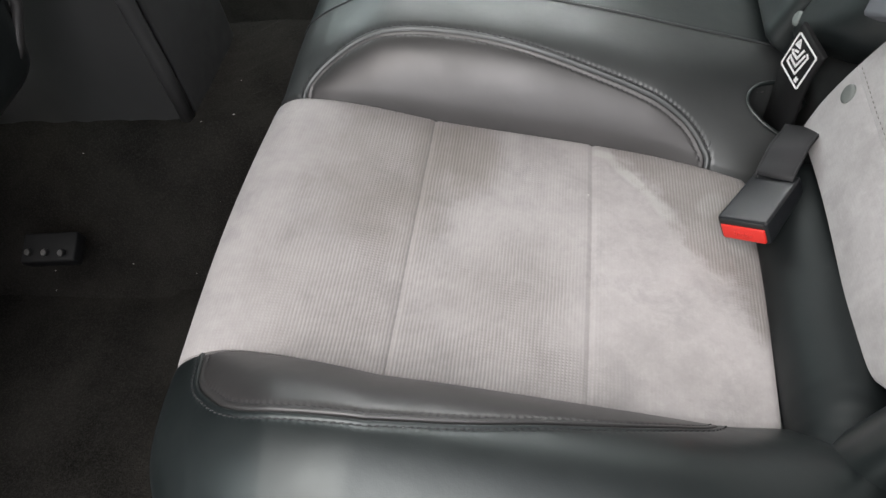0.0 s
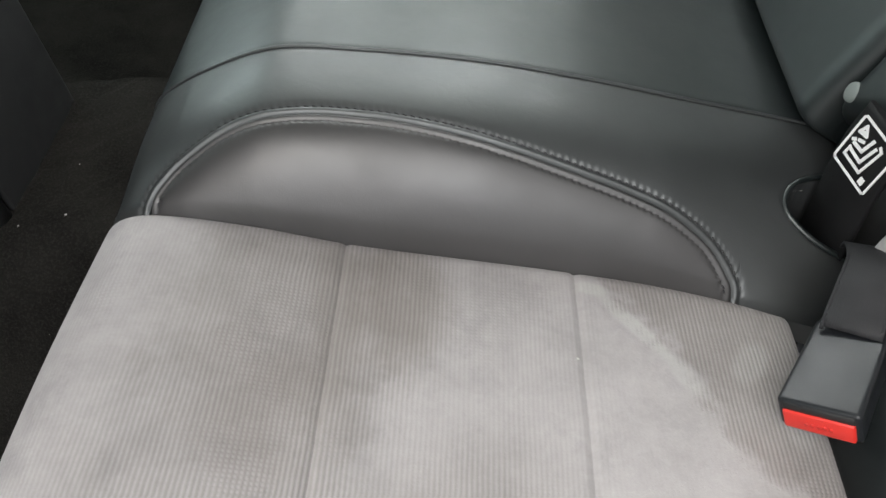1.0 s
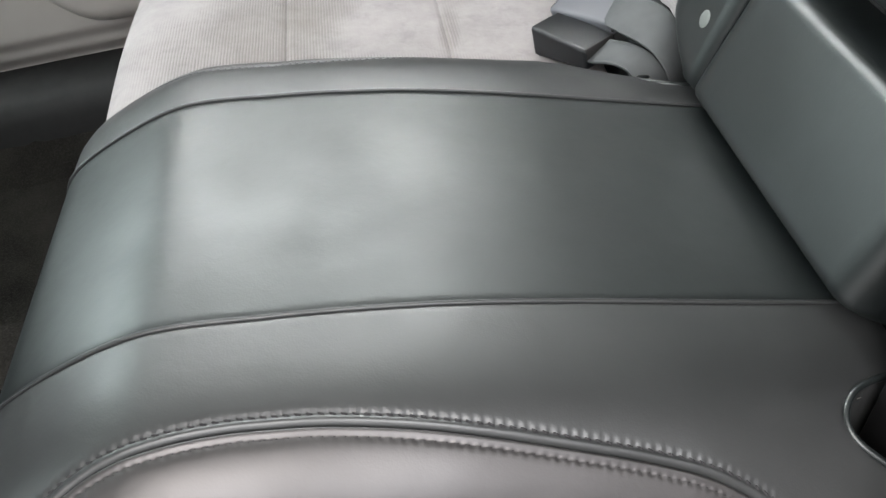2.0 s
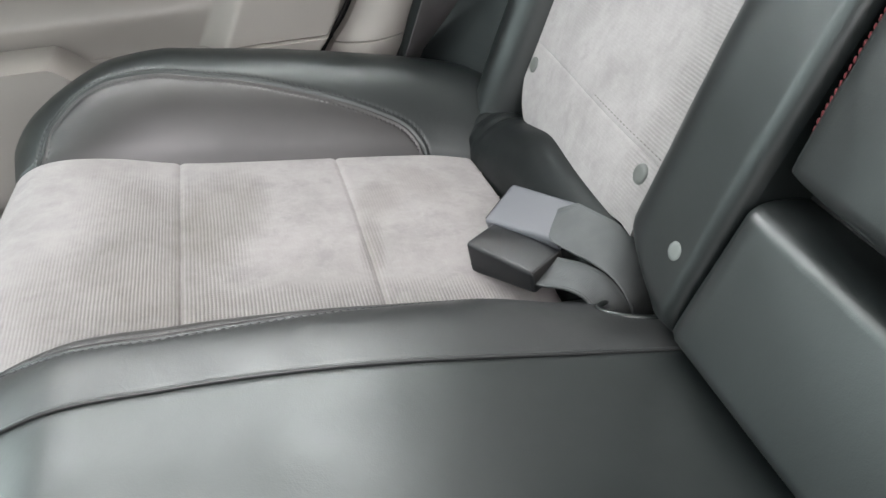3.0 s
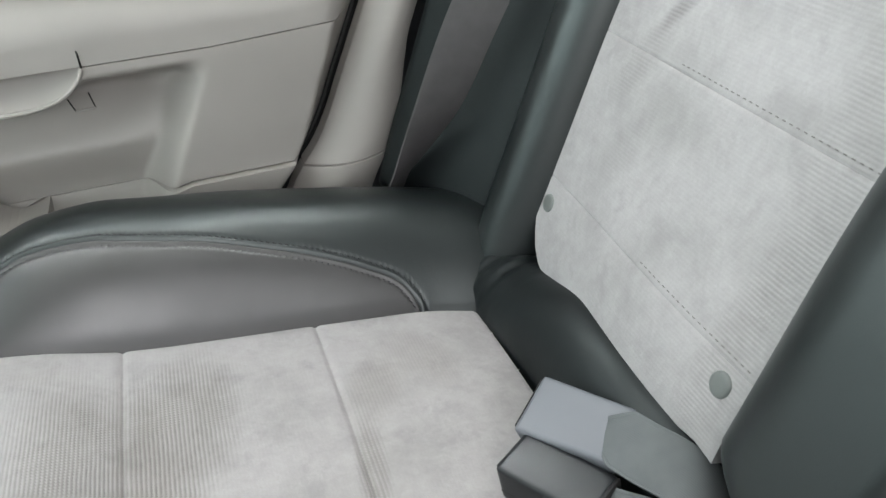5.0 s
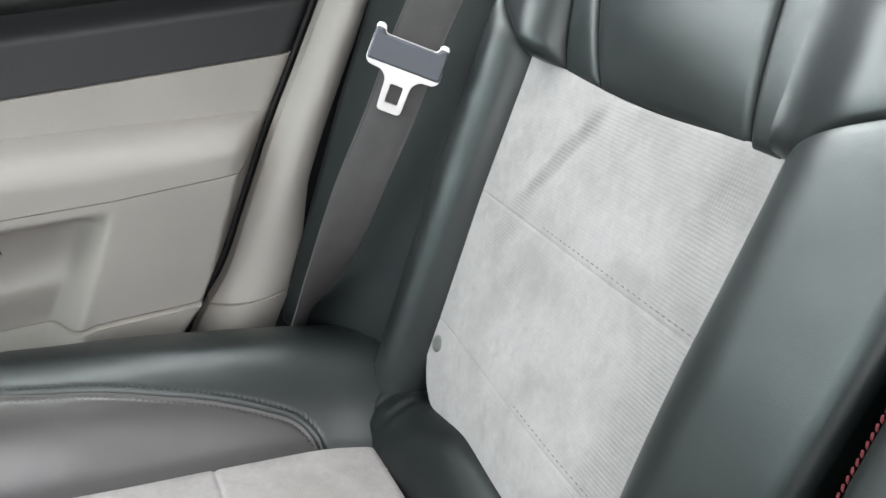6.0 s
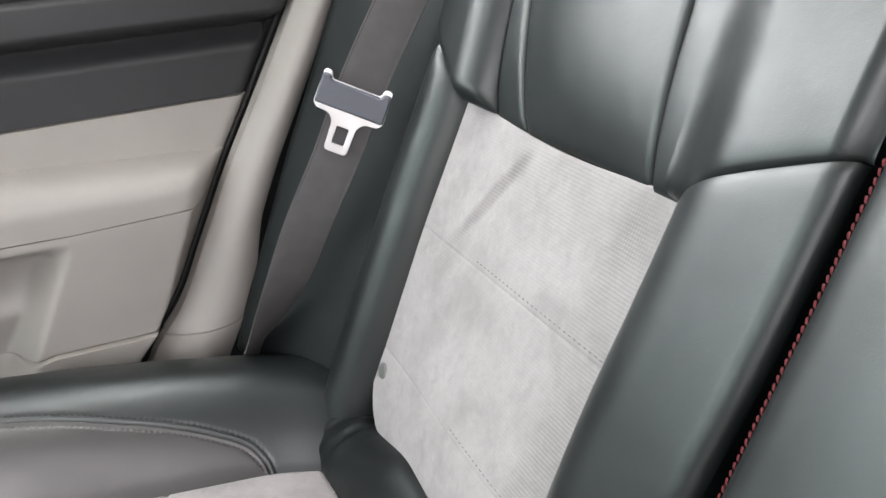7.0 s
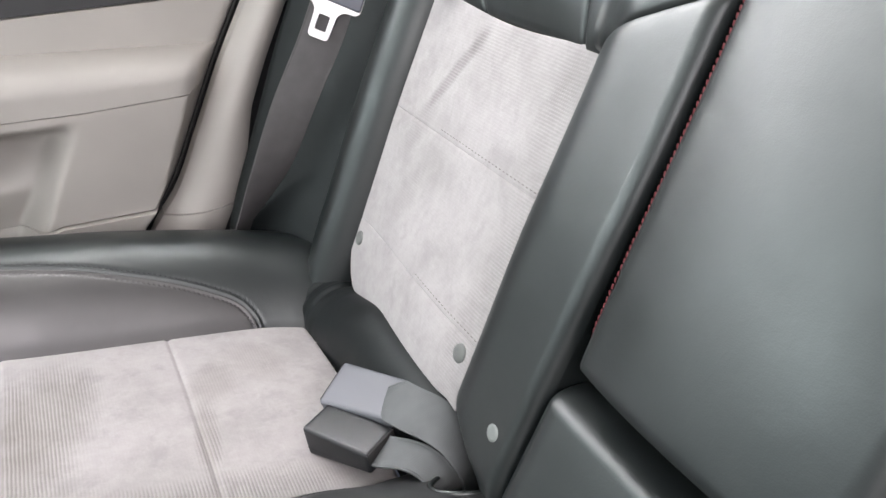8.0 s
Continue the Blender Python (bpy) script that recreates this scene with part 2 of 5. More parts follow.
SUEDE_BACK = suede_material("grey_suede_back", (0.338, 0.329, 0.328), BACK_BLOBS, ribbed=0.075, soiled=(0.130, 0.128, 0.126), fuzz=0.32, weave_all=0.10)
BEIGE = plastic_material("beige_plastic", (0.375, 0.356, 0.330), 0.5)
GREY_VINYL = plastic_material("dark_grey_vinyl", (0.036, 0.037, 0.039), 0.5)
BLACK_PLASTIC = plastic_material("black_plastic", (0.016, 0.016, 0.017), 0.42)
BUCKLE_DARK = plastic_material("charcoal_plastic", (0.012, 0.0135, 0.0155), 0.34, 1000, 0.08, 0.40)
BUCKLE_GREY = plastic_material("grey_plastic", (0.122, 0.130, 0.145), 0.48, 1000, 0.08)
BAR_GREY = plastic_material("blue_grey_plastic", (0.105, 0.112, 0.135), 0.42, 1000, 0.06)
RED = plastic_material("red_plastic", (0.62, 0.030, 0.022), 0.35, 800, 0.03)
RUBBER = plastic_material("black_rubber", (0.010, 0.010, 0.010), 0.7)
CARPET = carpet_material()
CONSOLE = plastic_material("dark_console_plastic", (0.046, 0.046, 0.046), 0.42)
WEB_BLACK = webbing_material("black_webbing", (0.0145, 0.0145, 0.016))
WEB_STRAP = webbing_material("pale_grey_webbing", (0.092, 0.101, 0.103))
WEB_GREY = webbing_material("grey_webbing", (0.078, 0.075, 0.076))
CHROME = metal_material("polished_steel", (0.90, 0.90, 0.91), 0.36)
DARK_STEEL = metal_material("dark_steel", (0.16, 0.16, 0.16), 0.42)
SNAP = plastic_material("grey_snap_plastic", (0.135, 0.147, 0.140), 0.45)
SNAP_SILVER = plastic_material("pale_snap_plastic", (0.175, 0.195, 0.188), 0.55)
THREAD = thread_material("dark_grey_thread", (0.040, 0.040, 0.042))
THREAD_GREY = thread_material("grey_thread", (0.27, 0.262, 0.255))
THREAD_TAUPE = thread_material("taupe_thread", (0.165, 0.158, 0.152))
THREAD_RED = thread_material("red_thread", (0.115, 0.022, 0.026))
WHITE = thread_material("white_print", (0.78, 0.78, 0.78))
LABEL_BLACK = plastic_material("black_label", (0.007, 0.007, 0.0075), 0.6, spec=0.25)
HEADLINER = plastic_material("light_headliner", (0.76, 0.75, 0.73), 0.9, 900, 0.3)
LINT = thread_material("pale_lint", (0.55, 0.53, 0.50))
GLASS = Mat("window_glass", 0.02)
GLASS.p.inputs["Transmission Weight"].default_value = 1.0
GLASS.color((0.92, 0.96, 0.94))
GLASS = GLASS.m

# ---------- geometry helpers ----------


def spline(ts, vs, t):
    """A smooth curve through vs at ts; t may be an array."""
    ts, vs, t = np.asarray(ts, float), np.asarray(vs, float), np.asarray(t, float)
    d = np.diff(vs) / np.diff(ts)
    m = np.zeros_like(vs)
    m[0], m[-1] = d[0], d[-1]
    m[1:-1] = (d[:-1] + d[1:]) / 2
    m[1:-1][d[:-1] * d[1:] <= 0] = 0
    k = np.clip(np.searchsorted(ts, t, side="right") - 1, 0, len(ts) - 2)
    h = ts[k + 1] - ts[k]
    u = np.clip((t - ts[k]) / h, 0, 1)
    return ((2 * u**3 - 3 * u**2 + 1) * vs[k] + (u**3 - 2 * u**2 + u) * h * m[k]
            + (-2 * u**3 + 3 * u**2) * vs[k + 1] + (u**3 - u**2) * h * m[k + 1])


def smooth(a, b, v):
    u = np.clip((np.asarray(v, float) - a) / (b - a), 0, 1)
    return u * u * (3 - 2 * u)


def edge_samples(n, edge=0.03):
    """0 to 1 with closer steps near both ends."""
    inner = np.linspace(edge, 1 - edge, n)
    near = np.array([0, 0.12, 0.3, 0.6]) * edge
    return np.concatenate([near, inner, 1 - near[::-1]])


def thing(name, label, category, group="", kind="", at=(0, 0, 0)):
    ob = new(name)
    ob.location = at
    return tagged(ob, label, category, group, kind)


def part(name, shape, material, parent, label=""):
    """Link a bmesh or a mesh as one object under a thing or a part."""
    if isinstance(shape, bmesh.types.BMesh):
        mesh = bpy.data.meshes.new(name)
        shape.to_mesh(mesh)
        shape.free()
    else:
        mesh = shape
    mesh.materials.append(material)
    ob = new(name, mesh)
    if parent:
        ob.parent = parent
        ob.matrix_parent_inverse = Matrix.Translation(-world_place(parent))
    if label:
        ob["label"] = label
    return ob


def world_place(ob):
    place = ob.location.copy()
    while ob.parent:
        ob = ob.parent
        place = ob.location.copy() if ob.parent is None else place
    return place if ob.data is None else Vector((0, 0, 0))


def shell(P, back, uv=None, flip=False):
    """A padded panel: the grid of points P (rows, columns, 3), its border pulled back by the vectors `back`, closed behind."""
    P = np.asarray(P, float)
    nu, nv = P.shape[:2]
    bm = bmesh.new()
    lay = bm.loops.layers.uv.new("UVMap")
    V = [[bm.verts.new(P[i, j]) for j in range(nv)] for i in range(nu)]
    uvs = {}
    for i in range(nu):
        for j in range(nv):
            uvs[V[i][j]] = uv[i][j] if uv is not None else (i / nu, j / nv)
    for i in range(nu - 1):
        for j in range(nv - 1):
            q = (V[i][j], V[i + 1][j], V[i + 1][j + 1], V[i][j + 1])
            f = bm.faces.new(q[::-1] if flip else q)
            f.smooth = True
    ring = [(i, 0) for i in range(nu)] + [(nu - 1, j) for j in range(1, nv)]
    ring += [(i, nv - 1) for i in range(nu - 2, -1, -1)] + [(0, j) for j in range(nv - 2, 0, -1)]
    if back is not None:
        B = np.broadcast_to(np.asarray(back, float), P.shape)
        low = [bm.verts.new(P[i, j] + B[i, j]) for i, j in ring]
        for v, (i, j) in zip(low, ring):
            uvs[v] = uvs[V[i][j]]
        top = [V[i][j] for i, j in ring]
        for k in range(len(ring)):
            k2 = (k + 1) % len(ring)
            q = (top[k2], top[k], low[k], low[k2])
            f = bm.faces.new(q[::-1] if flip else q)
            f.smooth = False
            e = bm.edges.get((top[k], top[k2]))
            if e:
                e.smooth = False
        bm.faces.new(low if flip else low[::-1])
    for f in bm.faces:
        for loop in f.loops:
            loop[lay].uv = uvs[loop.vert]
    return bm


def tube(points, radius, sides=8, bm=None, closed=False):
    """A round cord along points."""
    bm = bm or bmesh.new()
    pts = [Vector(p) for p in points]
    n = len(pts)
    rings = []
    side = None
    for k, p in enumerate(pts):
        a = pts[(k - 1) % n] if (closed or k) else p
        b = pts[(k + 1) % n] if (closed or k < n - 1) else p
        t = (b - a).normalized()
        if side is None:
            side = t.orthogonal().normalized()
        side = (side - t * side.dot(t)).normalized()
        up = t.cross(side)
        rings.append([bm.verts.new(p + radius * (math.cos(q) * side + math.sin(q) * up))
                      for q in (2 * math.pi * s / sides for s in range(sides))])
    for k in range(n if closed else n - 1):
        a, b = rings[k], rings[(k + 1) % n]
        for s in range(sides):
            f = bm.faces.new((a[s], a[(s + 1) % sides], b[(s + 1) % sides], b[s]))
            f.smooth = True
    if not closed:
        bm.faces.new(rings[0][::-1])
        bm.faces.new(rings[-1])
    return bm


def stitch(bm, p, along, up, length, width):
    """One thread stitch: a small pillow lying along a seam."""
    a, u = Vector(along).normalized(), Vector(up).normalized()
    s = a.cross(u).normalized()
    p = Vector(p)
    prof = ((-0.5, 0.0, 0.1), (-0.32, 0.75, 0.8), (0.32, 0.75, 0.8), (0.5, 0.0, 0.1))
    rows = []
    for d, h, w in prof:
        c = p + a * d * length
        rows.append([bm.verts.new(c - s * w * width / 2), bm.verts.new(c + u * (h * width * 0.6)), bm.verts.new(c + s * w * width / 2)])
    for r0, r1 in zip(rows, rows[1:]):
        for k in range(2):
            f = bm.faces.new((r0[k], r0[k + 1], r1[k + 1], r1[k]))
            f.smooth = True


def box(size, bevel=0.002, segments=2, taper=None):
    """A bevelled block centred on the origin."""
    bm = bmesh.new()
    bmesh.ops.create_cube(bm, size=1.0, matrix=Matrix.Diagonal((*size, 1)))
    if taper:
        taper(bm)
    if bevel:
        bmesh.ops.bevel(bm, geom=bm.edges[:], offset=bevel, segments=segments, profile=0.6, affect="EDGES")
    for f in bm.faces:
        f.smooth = True
    return bm


def moved(bm, m):
    bmesh.ops.transform(bm, matrix=m, verts=bm.verts[:])
    return bm


def frame_at(origin, x_axis, z_axis):
    """A pose from an origin, the local x axis and about the local z axis."""
    x = Vector(x_axis).normalized()
    y = Vector(z_axis).cross(x).normalized()
    z = x.cross(y)
    m = Matrix((x, y, z)).transposed().to_4x4()
    m.translation = origin
    return m


def ribbon(points, acrosses, width, thick):
    """A strap along points, with a direction across it at each point; width: one, or one a point."""
    pts = [Vector(p) for p in points]
    n = len(pts)
    bm = bmesh.new()
    lay = bm.loops.layers.uv.new("UVMap")
    rows, run, uvs = [], 0.0, {}
    prof = ((-0.5, 0.2), (-0.47, 0.5), (-0.2, 0.5), (0.0, 0.5), (0.2, 0.5), (0.47, 0.5), (0.5, 0.2),
            (0.5, -0.2), (0.47, -0.5), (0.0, -0.5), (-0.47, -0.5), (-0.5, -0.2))
    for k, p in enumerate(pts):
        t = (pts[min(k + 1, n - 1)] - pts[max(k - 1, 0)]).normalized()
        s = Vector(acrosses[k])
        s = (s - t * s.dot(t)).normalized()
        u = t.cross(s)
        if k:
            run += (p - pts[k - 1]).length
        row = []
        wide = width if isinstance(width, float) else width[k]
        for a, h in prof:
            v = bm.verts.new(p + s * a * wide + u * h * thick)
            uvs[v] = (run, a * wide)
            row.append(v)
        rows.append(row)
    for r0, r1 in zip(rows, rows[1:]):
        for k in range(len(prof)):
            k2 = (k + 1) % len(prof)
            f = bm.faces.new((r0[k], r0[k2], r1[k2], r1[k]))
            f.smooth = True
    bm.faces.new(rows[0][::-1])
    bm.faces.new(rows[-1])
    for f in bm.faces:
        for loop in f.loops:
            loop[lay].uv = uvs[loop.vert]
    bmesh.ops.recalc_face_normals(bm, faces=bm.faces[:])
    return bm


def glide(points, n):
    """A smooth line of n points through a few."""
    p = np.array(points, float)
    s = np.concatenate([[0], np.cumsum(np.linalg.norm(np.diff(p, axis=0), axis=1))])
    t = np.linspace(0, s[-1], n)
    return np.stack([spline(s, p[:, k], t) for k in range(3)], -1)


# ---------- the bench cushion ----------
# Profile of the seating surface from the back edge over the front roll: x, z, rise of the centre hump, rise of the outer bolsters.
SEAT_X = (0.080, 0.030, -0.040, -0.142, -0.220, -0.297, -0.360, -0.415, -0.448, -0.470, -0.481, -0.484, -0.478, -0.460)
SEAT_Z = (0.248, 0.260, 0.279, 0.3015, 0.318, 0.335, 0.353, 0.361, 0.356, 0.338, 0.300, 0.240, 0.140, 0.030)
HUMP = (0.058, 0.060, 0.062, 0.071, 0.075, 0.072, 0.060, 0.030, 0.012, -0.008, -0.021, -0.025, -0.025, -0.025)
BOLSTER = (0.056, 0.066, 0.073, 0.080, 0.083, 0.083, 0.066, 0.030, 0.010, 0.0, -0.002, -0.002, -0.002, -0.002)
KNOTS = np.arange(14.0)
# The insert's inner and outer edge, by x from front to back.
EDGE_AT = (-0.480, -0.440, -0.400, -0.297, -0.142, -0.090, -0.035, 0.010, 0.060)
EDGE_IN = (0.208, 0.213, 0.218, 0.223, 0.227, 0.230, 0.237, 0.245, 0.250)
EDGE_OUT = (0.536, 0.531, 0.526, 0.518, 0.517, 0.517, 0.516, 0.509, 0.505)


def y_in(x):
    return spline(EDGE_AT, EDGE_IN, x)


def y_out(x, side=1):
    return spline(EDGE_AT, EDGE_OUT, x) - np.where(np.asarray(side) < 0, 0.014 * np.clip((-0.30 - x) / 0.12, 0, 1), 0)


SLOT_X, SLOT_LONG = 0.043, 0.044


def slot_half(x):
    """Half the belt slot's width at x."""
    return 0.0235 + 0.06 * np.clip(np.asarray(x, float) - 0.02, -0.02, 0.05)


def slot_middle(x):
    return 0.176 + 0.13 * np.clip(np.asarray(x, float) - 0.005, 0, 0.06)


def slot_measure(x, a):
    """Below 1 inside the belt slot."""
    return ((x - SLOT_X) / SLOT_LONG) ** 2 + ((a - slot_middle(x)) / slot_half(x)) ** 2


def seat_at(s, y, groove=0.0):
    """Points of the seating surface at s along the profile and y across, both arrays, and the outward normal of the profile."""
    s, y = np.broadcast_arrays(np.asarray(s, float), np.asarray(y, float))
    x, z = spline(KNOTS, SEAT_X, s), spline(KNOTS, SEAT_Z, s)
    e = 0.02
    dx = spline(KNOTS, SEAT_X, np.minimum(s + e, 13)) - spline(KNOTS, SEAT_X, np.maximum(s - e, 0))
    dz = spline(KNOTS, SEAT_Z, np.minimum(s + e, 13)) - spline(KNOTS, SEAT_Z, np.maximum(s - e, 0))
    ln = np.hypot(dx, dz)
    nx, nz = dz / ln, -dx / ln
    a = np.abs(y)
    yi, yo = y_in(x), y_out(x, y)
    x_front = 0.011 * np.clip((y - 0.15) / 0.07, 0, 1) * np.clip((0.60 - y) / 0.06, 0, 1) * np.clip((-0.30 - x) / 0.12, 0, 1)
    back = np.clip((x + 0.10) / 0.115, 0, 1)
    back = back * back * (3 - 2 * back)
    u_in = np.clip((yi - a) / (0.110 + 0.040 * back), 0, 1)
    u_out = np.clip((a - yo) / 0.10, 0, 1)
    h = spline(KNOTS, HUMP, s) * (1 - (1 - u_in) ** (3.5 - 1.3 * back)) + spline(KNOTS, BOLSTER, s) * (1 - (1 - u_out) ** 2.4)
    # outer side: a round shoulder, then straight down
    near = y < 0
    phi = np.clip((a - np.where(near, 0.592, 0.600)) / np.where(near, 0.093, 0.085), 0, 1)
    h = h - np.where(near, 0.070, 0.060) * (1 - np.sqrt(np.maximum(0, 1 - phi**2)))
    x_front = x_front + np.where(near, 0.035, 0.0) * np.clip((a - 0.53) / 0.15, 0, 1) ** 2 * np.clip((-0.30 - x) / 0.15, 0, 1)
    mid = np.clip((a - yi) / (yo - yi), 0, 1)
    h = h + 0.004 * np.sin(np.pi * mid)
    # belt slots in the hump, near the backrest
    h = h - 0.060 * np.exp(-np.minimum(slot_measure(x, a), 4) ** 8 * 1.2) * (nz > 0.5)
    tuck = np.clip((x - 0.034) / 0.035, 0, 1)
    h = h - 0.030 * tuck * tuck * np.clip((0.25 - a) / 0.03, 0, 1)
    h = h + groove
    return np.stack([x + x_front + nx * h, y, z + nz * h], -1), np.stack([nx, 0 * nx, nz], -1)


def s_of_x(x):
    """The profile's parameter on the top side at x."""
    ks = np.linspace(0, 8.5, 400)
    xs = spline(KNOTS, SEAT_X, ks)
    return np.interp(-np.asarray(x, float), -xs, ks)


S_LEN = np.concatenate([[0], np.cumsum(np.hypot(*[np.diff(spline(KNOTS, v, np.linspace(0, 13, 600))) for v in (SEAT_X, SEAT_Z)]))])


def run_of_s(s):
    return np.interp(s, np.linspace(0, 13, 600), S_LEN)


def seam_dip(d, depth=0.0045, width=0.006):
    return -depth * np.exp(-(np.asarray(d) / width) ** 2)


STITCH = 0.0054
FINE = np.array([0, 0.0007, 0.0014, 0.0022, 0.0030, 0.0040, 0.0049, 0.0057, 0.0066, 0.0078, 0.0095, 0.0125])
COARSE = np.array([0, 0.0012, 0.0025, 0.0045, 0.007])


def across_steps(wide, n, fine0, fine1, lean0, lean1):
    """Steps 0 to 1 across a panel of the given widths, closer near its seams."""
    out = []
    a, b = (FINE if fine0 else COARSE), (FINE if fine1 else COARSE)
    for w, la, lb in zip(wide, lean0, lean1):
        w = max(w, 1e-5)
        ta, tb = a * min(1 / la, 0.45 * w / a[-1]) / w, b * min(1 / lb, 0.45 * w / b[-1]) / w
        out.append(np.concatenate([ta, np.linspace(ta[-1], 1 - tb[-1], n + 2)[1:-1], 1 - tb[::-1]]))
    return np.array(out)


def welt(d, run):
    """Relief beside a twin-stitched seam: the sharp fold, a ridge, the thread's channel, and puckers at each stitch."""
    beat = 0.5 + 0.5 * np.cos(2 * np.pi * run / STITCH)
    return (-0.0022 * np.exp(-((d / 0.0009) ** 2)) + 0.0004 * np.exp(-(((d - 0.0026) / 0.0012) ** 2)) - 0.0007 * np.exp(-(((d - 0.0053) / 0.0009) ** 2))
            - 0.0010 * beat * np.exp(-(((d - 0.0064) / 0.0015) ** 2)))


def near_curve(P, Q):
    """Distance of the points P from the curve Q, and how far along the curve its nearest place lies."""
    run = np.concatenate([[0], np.cumsum(np.linalg.norm(np.diff(Q, axis=0), axis=1))])
    flat = P.reshape(-1, 3)
    k = np.concatenate([np.argmin((c * c).sum(1)[:, None] - 2 * c @ Q.T + (Q * Q).sum(1)[None], axis=1) for c in np.array_split(flat, 12)])
    T = np.gradient(Q, axis=0)
    T = T / np.linalg.norm(T, axis=1)[:, None]
    v = flat - Q[k]
    a = (v * T[k]).sum(1)
    a = np.where(((k == 0) & (a < 0)) | ((k == len(Q) - 1) & (a > 0)), 0, a)
    d = np.sqrt(np.maximum((v * v).sum(1) - a * a, 0))
    return d.reshape(P.shape[:2]), (run[k] + a).reshape(P.shape[:2])


def seat_panel(ss, y0, y1, ny, dips=(0, 0, 0, 0), puff=0.0, width=0.006, welts=(0, 0)):
    """A sewn panel of the seating surface at the profile steps ss, between y0(x, s) and y1(x, s). dips: how deep each edge sinks into its seam;
    welts: whether y0 and y1 are twin-stitched seams."""
    ss = np.asarray(ss, float)
    x = spline(KNOTS, SEAT_X, ss)
    ya, yb = y0(x, ss), y1(x, ss)
    leans = []
    for curve in (ya, yb):
        Q, _ = seat_at(ss, curve)
        t = np.gradient(Q, axis=0)
        lean = np.clip(np.abs(t[:, 0]) / np.linalg.norm(t, axis=1), 0.4, 1) * 1.15
        leans.append(np.convolve(np.pad(lean, 6, mode="edge"), np.ones(13) / 13, mode="valid"))
    T = across_steps(np.abs(yb - ya), ny, *welts, *leans)
    S = np.repeat(ss[:, None], T.shape[1], 1)
    Ya, Yb = ya[:, None], yb[:, None]
    Y = Ya + (Yb - Ya) * T
    R = run_of_s(S)
    wide = np.abs(Yb - Ya)
    g = seam_dip(R - R[0, 0], dips[0], width) + seam_dip(R - R[-1, 0], dips[1], width)
    for k, curve, d in ((0, ya, wide * T), (1, yb, wide * (1 - T))):
        if welts[k]:
            on = np.where((x > WELT_X[welts[k]][0]) & (x < WELT_X[welts[k]][1]) & (ss < 8.6))[0]
            far, along = near_curve(seat_at(S, Y)[0], seat_at(ss[on], curve[on])[0])
            off = np.clip(far / 0.006, 0, 1)
            g = g + welt(far, along) + seam_dip(d, dips[2 + k], 0.003) * off * np.where((ss < ss[on[0]]) | (ss > ss[on[-1]]), 1, 0)[:, None]
        else:
            g = g + seam_dip(d, dips[2 + k], min(width, 0.004))
    g = g + puff * np.sin(np.pi * T) * np.clip(wide / 0.04, 0, 1)
    P, N = seat_at(S, Y, g)
    uv = np.stack([R, Y], -1)
    return shell(P, -0.02 * N, uv, flip=bool(np.mean(Yb - Ya) < 0))


# The curved seams on the hump's flanks and on the outer bolsters: x, and the distance from the insert's edge.
SEAM_IN = ((-0.432, -0.426, -0.416, -0.4056, -0.381, -0.3525, -0.322, -0.2886, -0.244, -0.200, -0.155, -0.110, -0.0756, -0.0526, -0.0396, -0.034, -0.033),
           (0.0, 0.011, 0.0215, 0.030, 0.0440, 0.0515, 0.0552, 0.0556, 0.0527, 0.0468, 0.0400, 0.0335, 0.0270, 0.0195, 0.0105, 0.004, 0.0))
SEAM_OUT = ((-0.440, -0.433, -0.423, -0.408, -0.392, -0.354, -0.324, -0.2835, -0.234, -0.184, -0.1325, -0.0917, -0.062, -0.051, -0.046, -0.044),
            (0.0, 0.010, 0.030, 0.044, 0.054, 0.0595, 0.0590, 0.0565, 0.0520, 0.0435, 0.0345, 0.0250, 0.0155, 0.0080, 0.003, 0.0))


def arc_in(x):
    return np.where((x > SEAM_IN[0][0]) & (x < SEAM_IN[0][-1]), spline(*SEAM_IN, x), 0)


def arc_out(x):
    return np.where((x > SEAM_OUT[0][0]) & (x < SEAM_OUT[0][-1]), spline(*SEAM_OUT, x), 0)


def const(v):
    return lambda x, s: 0 * x + v


def surface_normal(s, y):
    """The outward normal of the seating surface."""
    e = 0.0015
    a, b = seat_at(s + 0.02, y)[0], seat_at(s - 0.02, y)[0]
    c, d = seat_at(s, y + e)[0], seat_at(s, y - e)[0]
    n = np.cross(a - b, c - d)
    n = n / np.linalg.norm(n)
    return n if n[2] > 0 else -n


seat = thing("rear_bench_seat", "black leather rear bench seat with stained grey suede inserts", "car seat")
cushion = backrest = seat
HUMP_SEAM = {-1: -0.101, 1: 0.111}
S_REAR, S_S2, S_S1, S_END = float(s_of_x(0.006)), 3.0, 5.0, 13.0
WELT_X = {1: (SEAM_IN[0][0], SEAM_IN[0][-1]), 2: (SEAM_OUT[0][0], SEAM_OUT[0][-1])}


def seam_steps(table, edge, step=0.00135):
    """Profile steps that follow a curved seam at even distances, from back to front."""
    xs = np.linspace(table[0][-1] - 1e-4, table[0][0] + 1e-4, 6000)
    Q, _ = seat_at(s_of_x(xs), edge(xs))
    run = np.concatenate([[0], np.cumsum(np.linalg.norm(np.diff(Q, axis=0), axis=1))])
    return s_of_x(np.interp(np.arange(0, run[-1], step), run, xs))


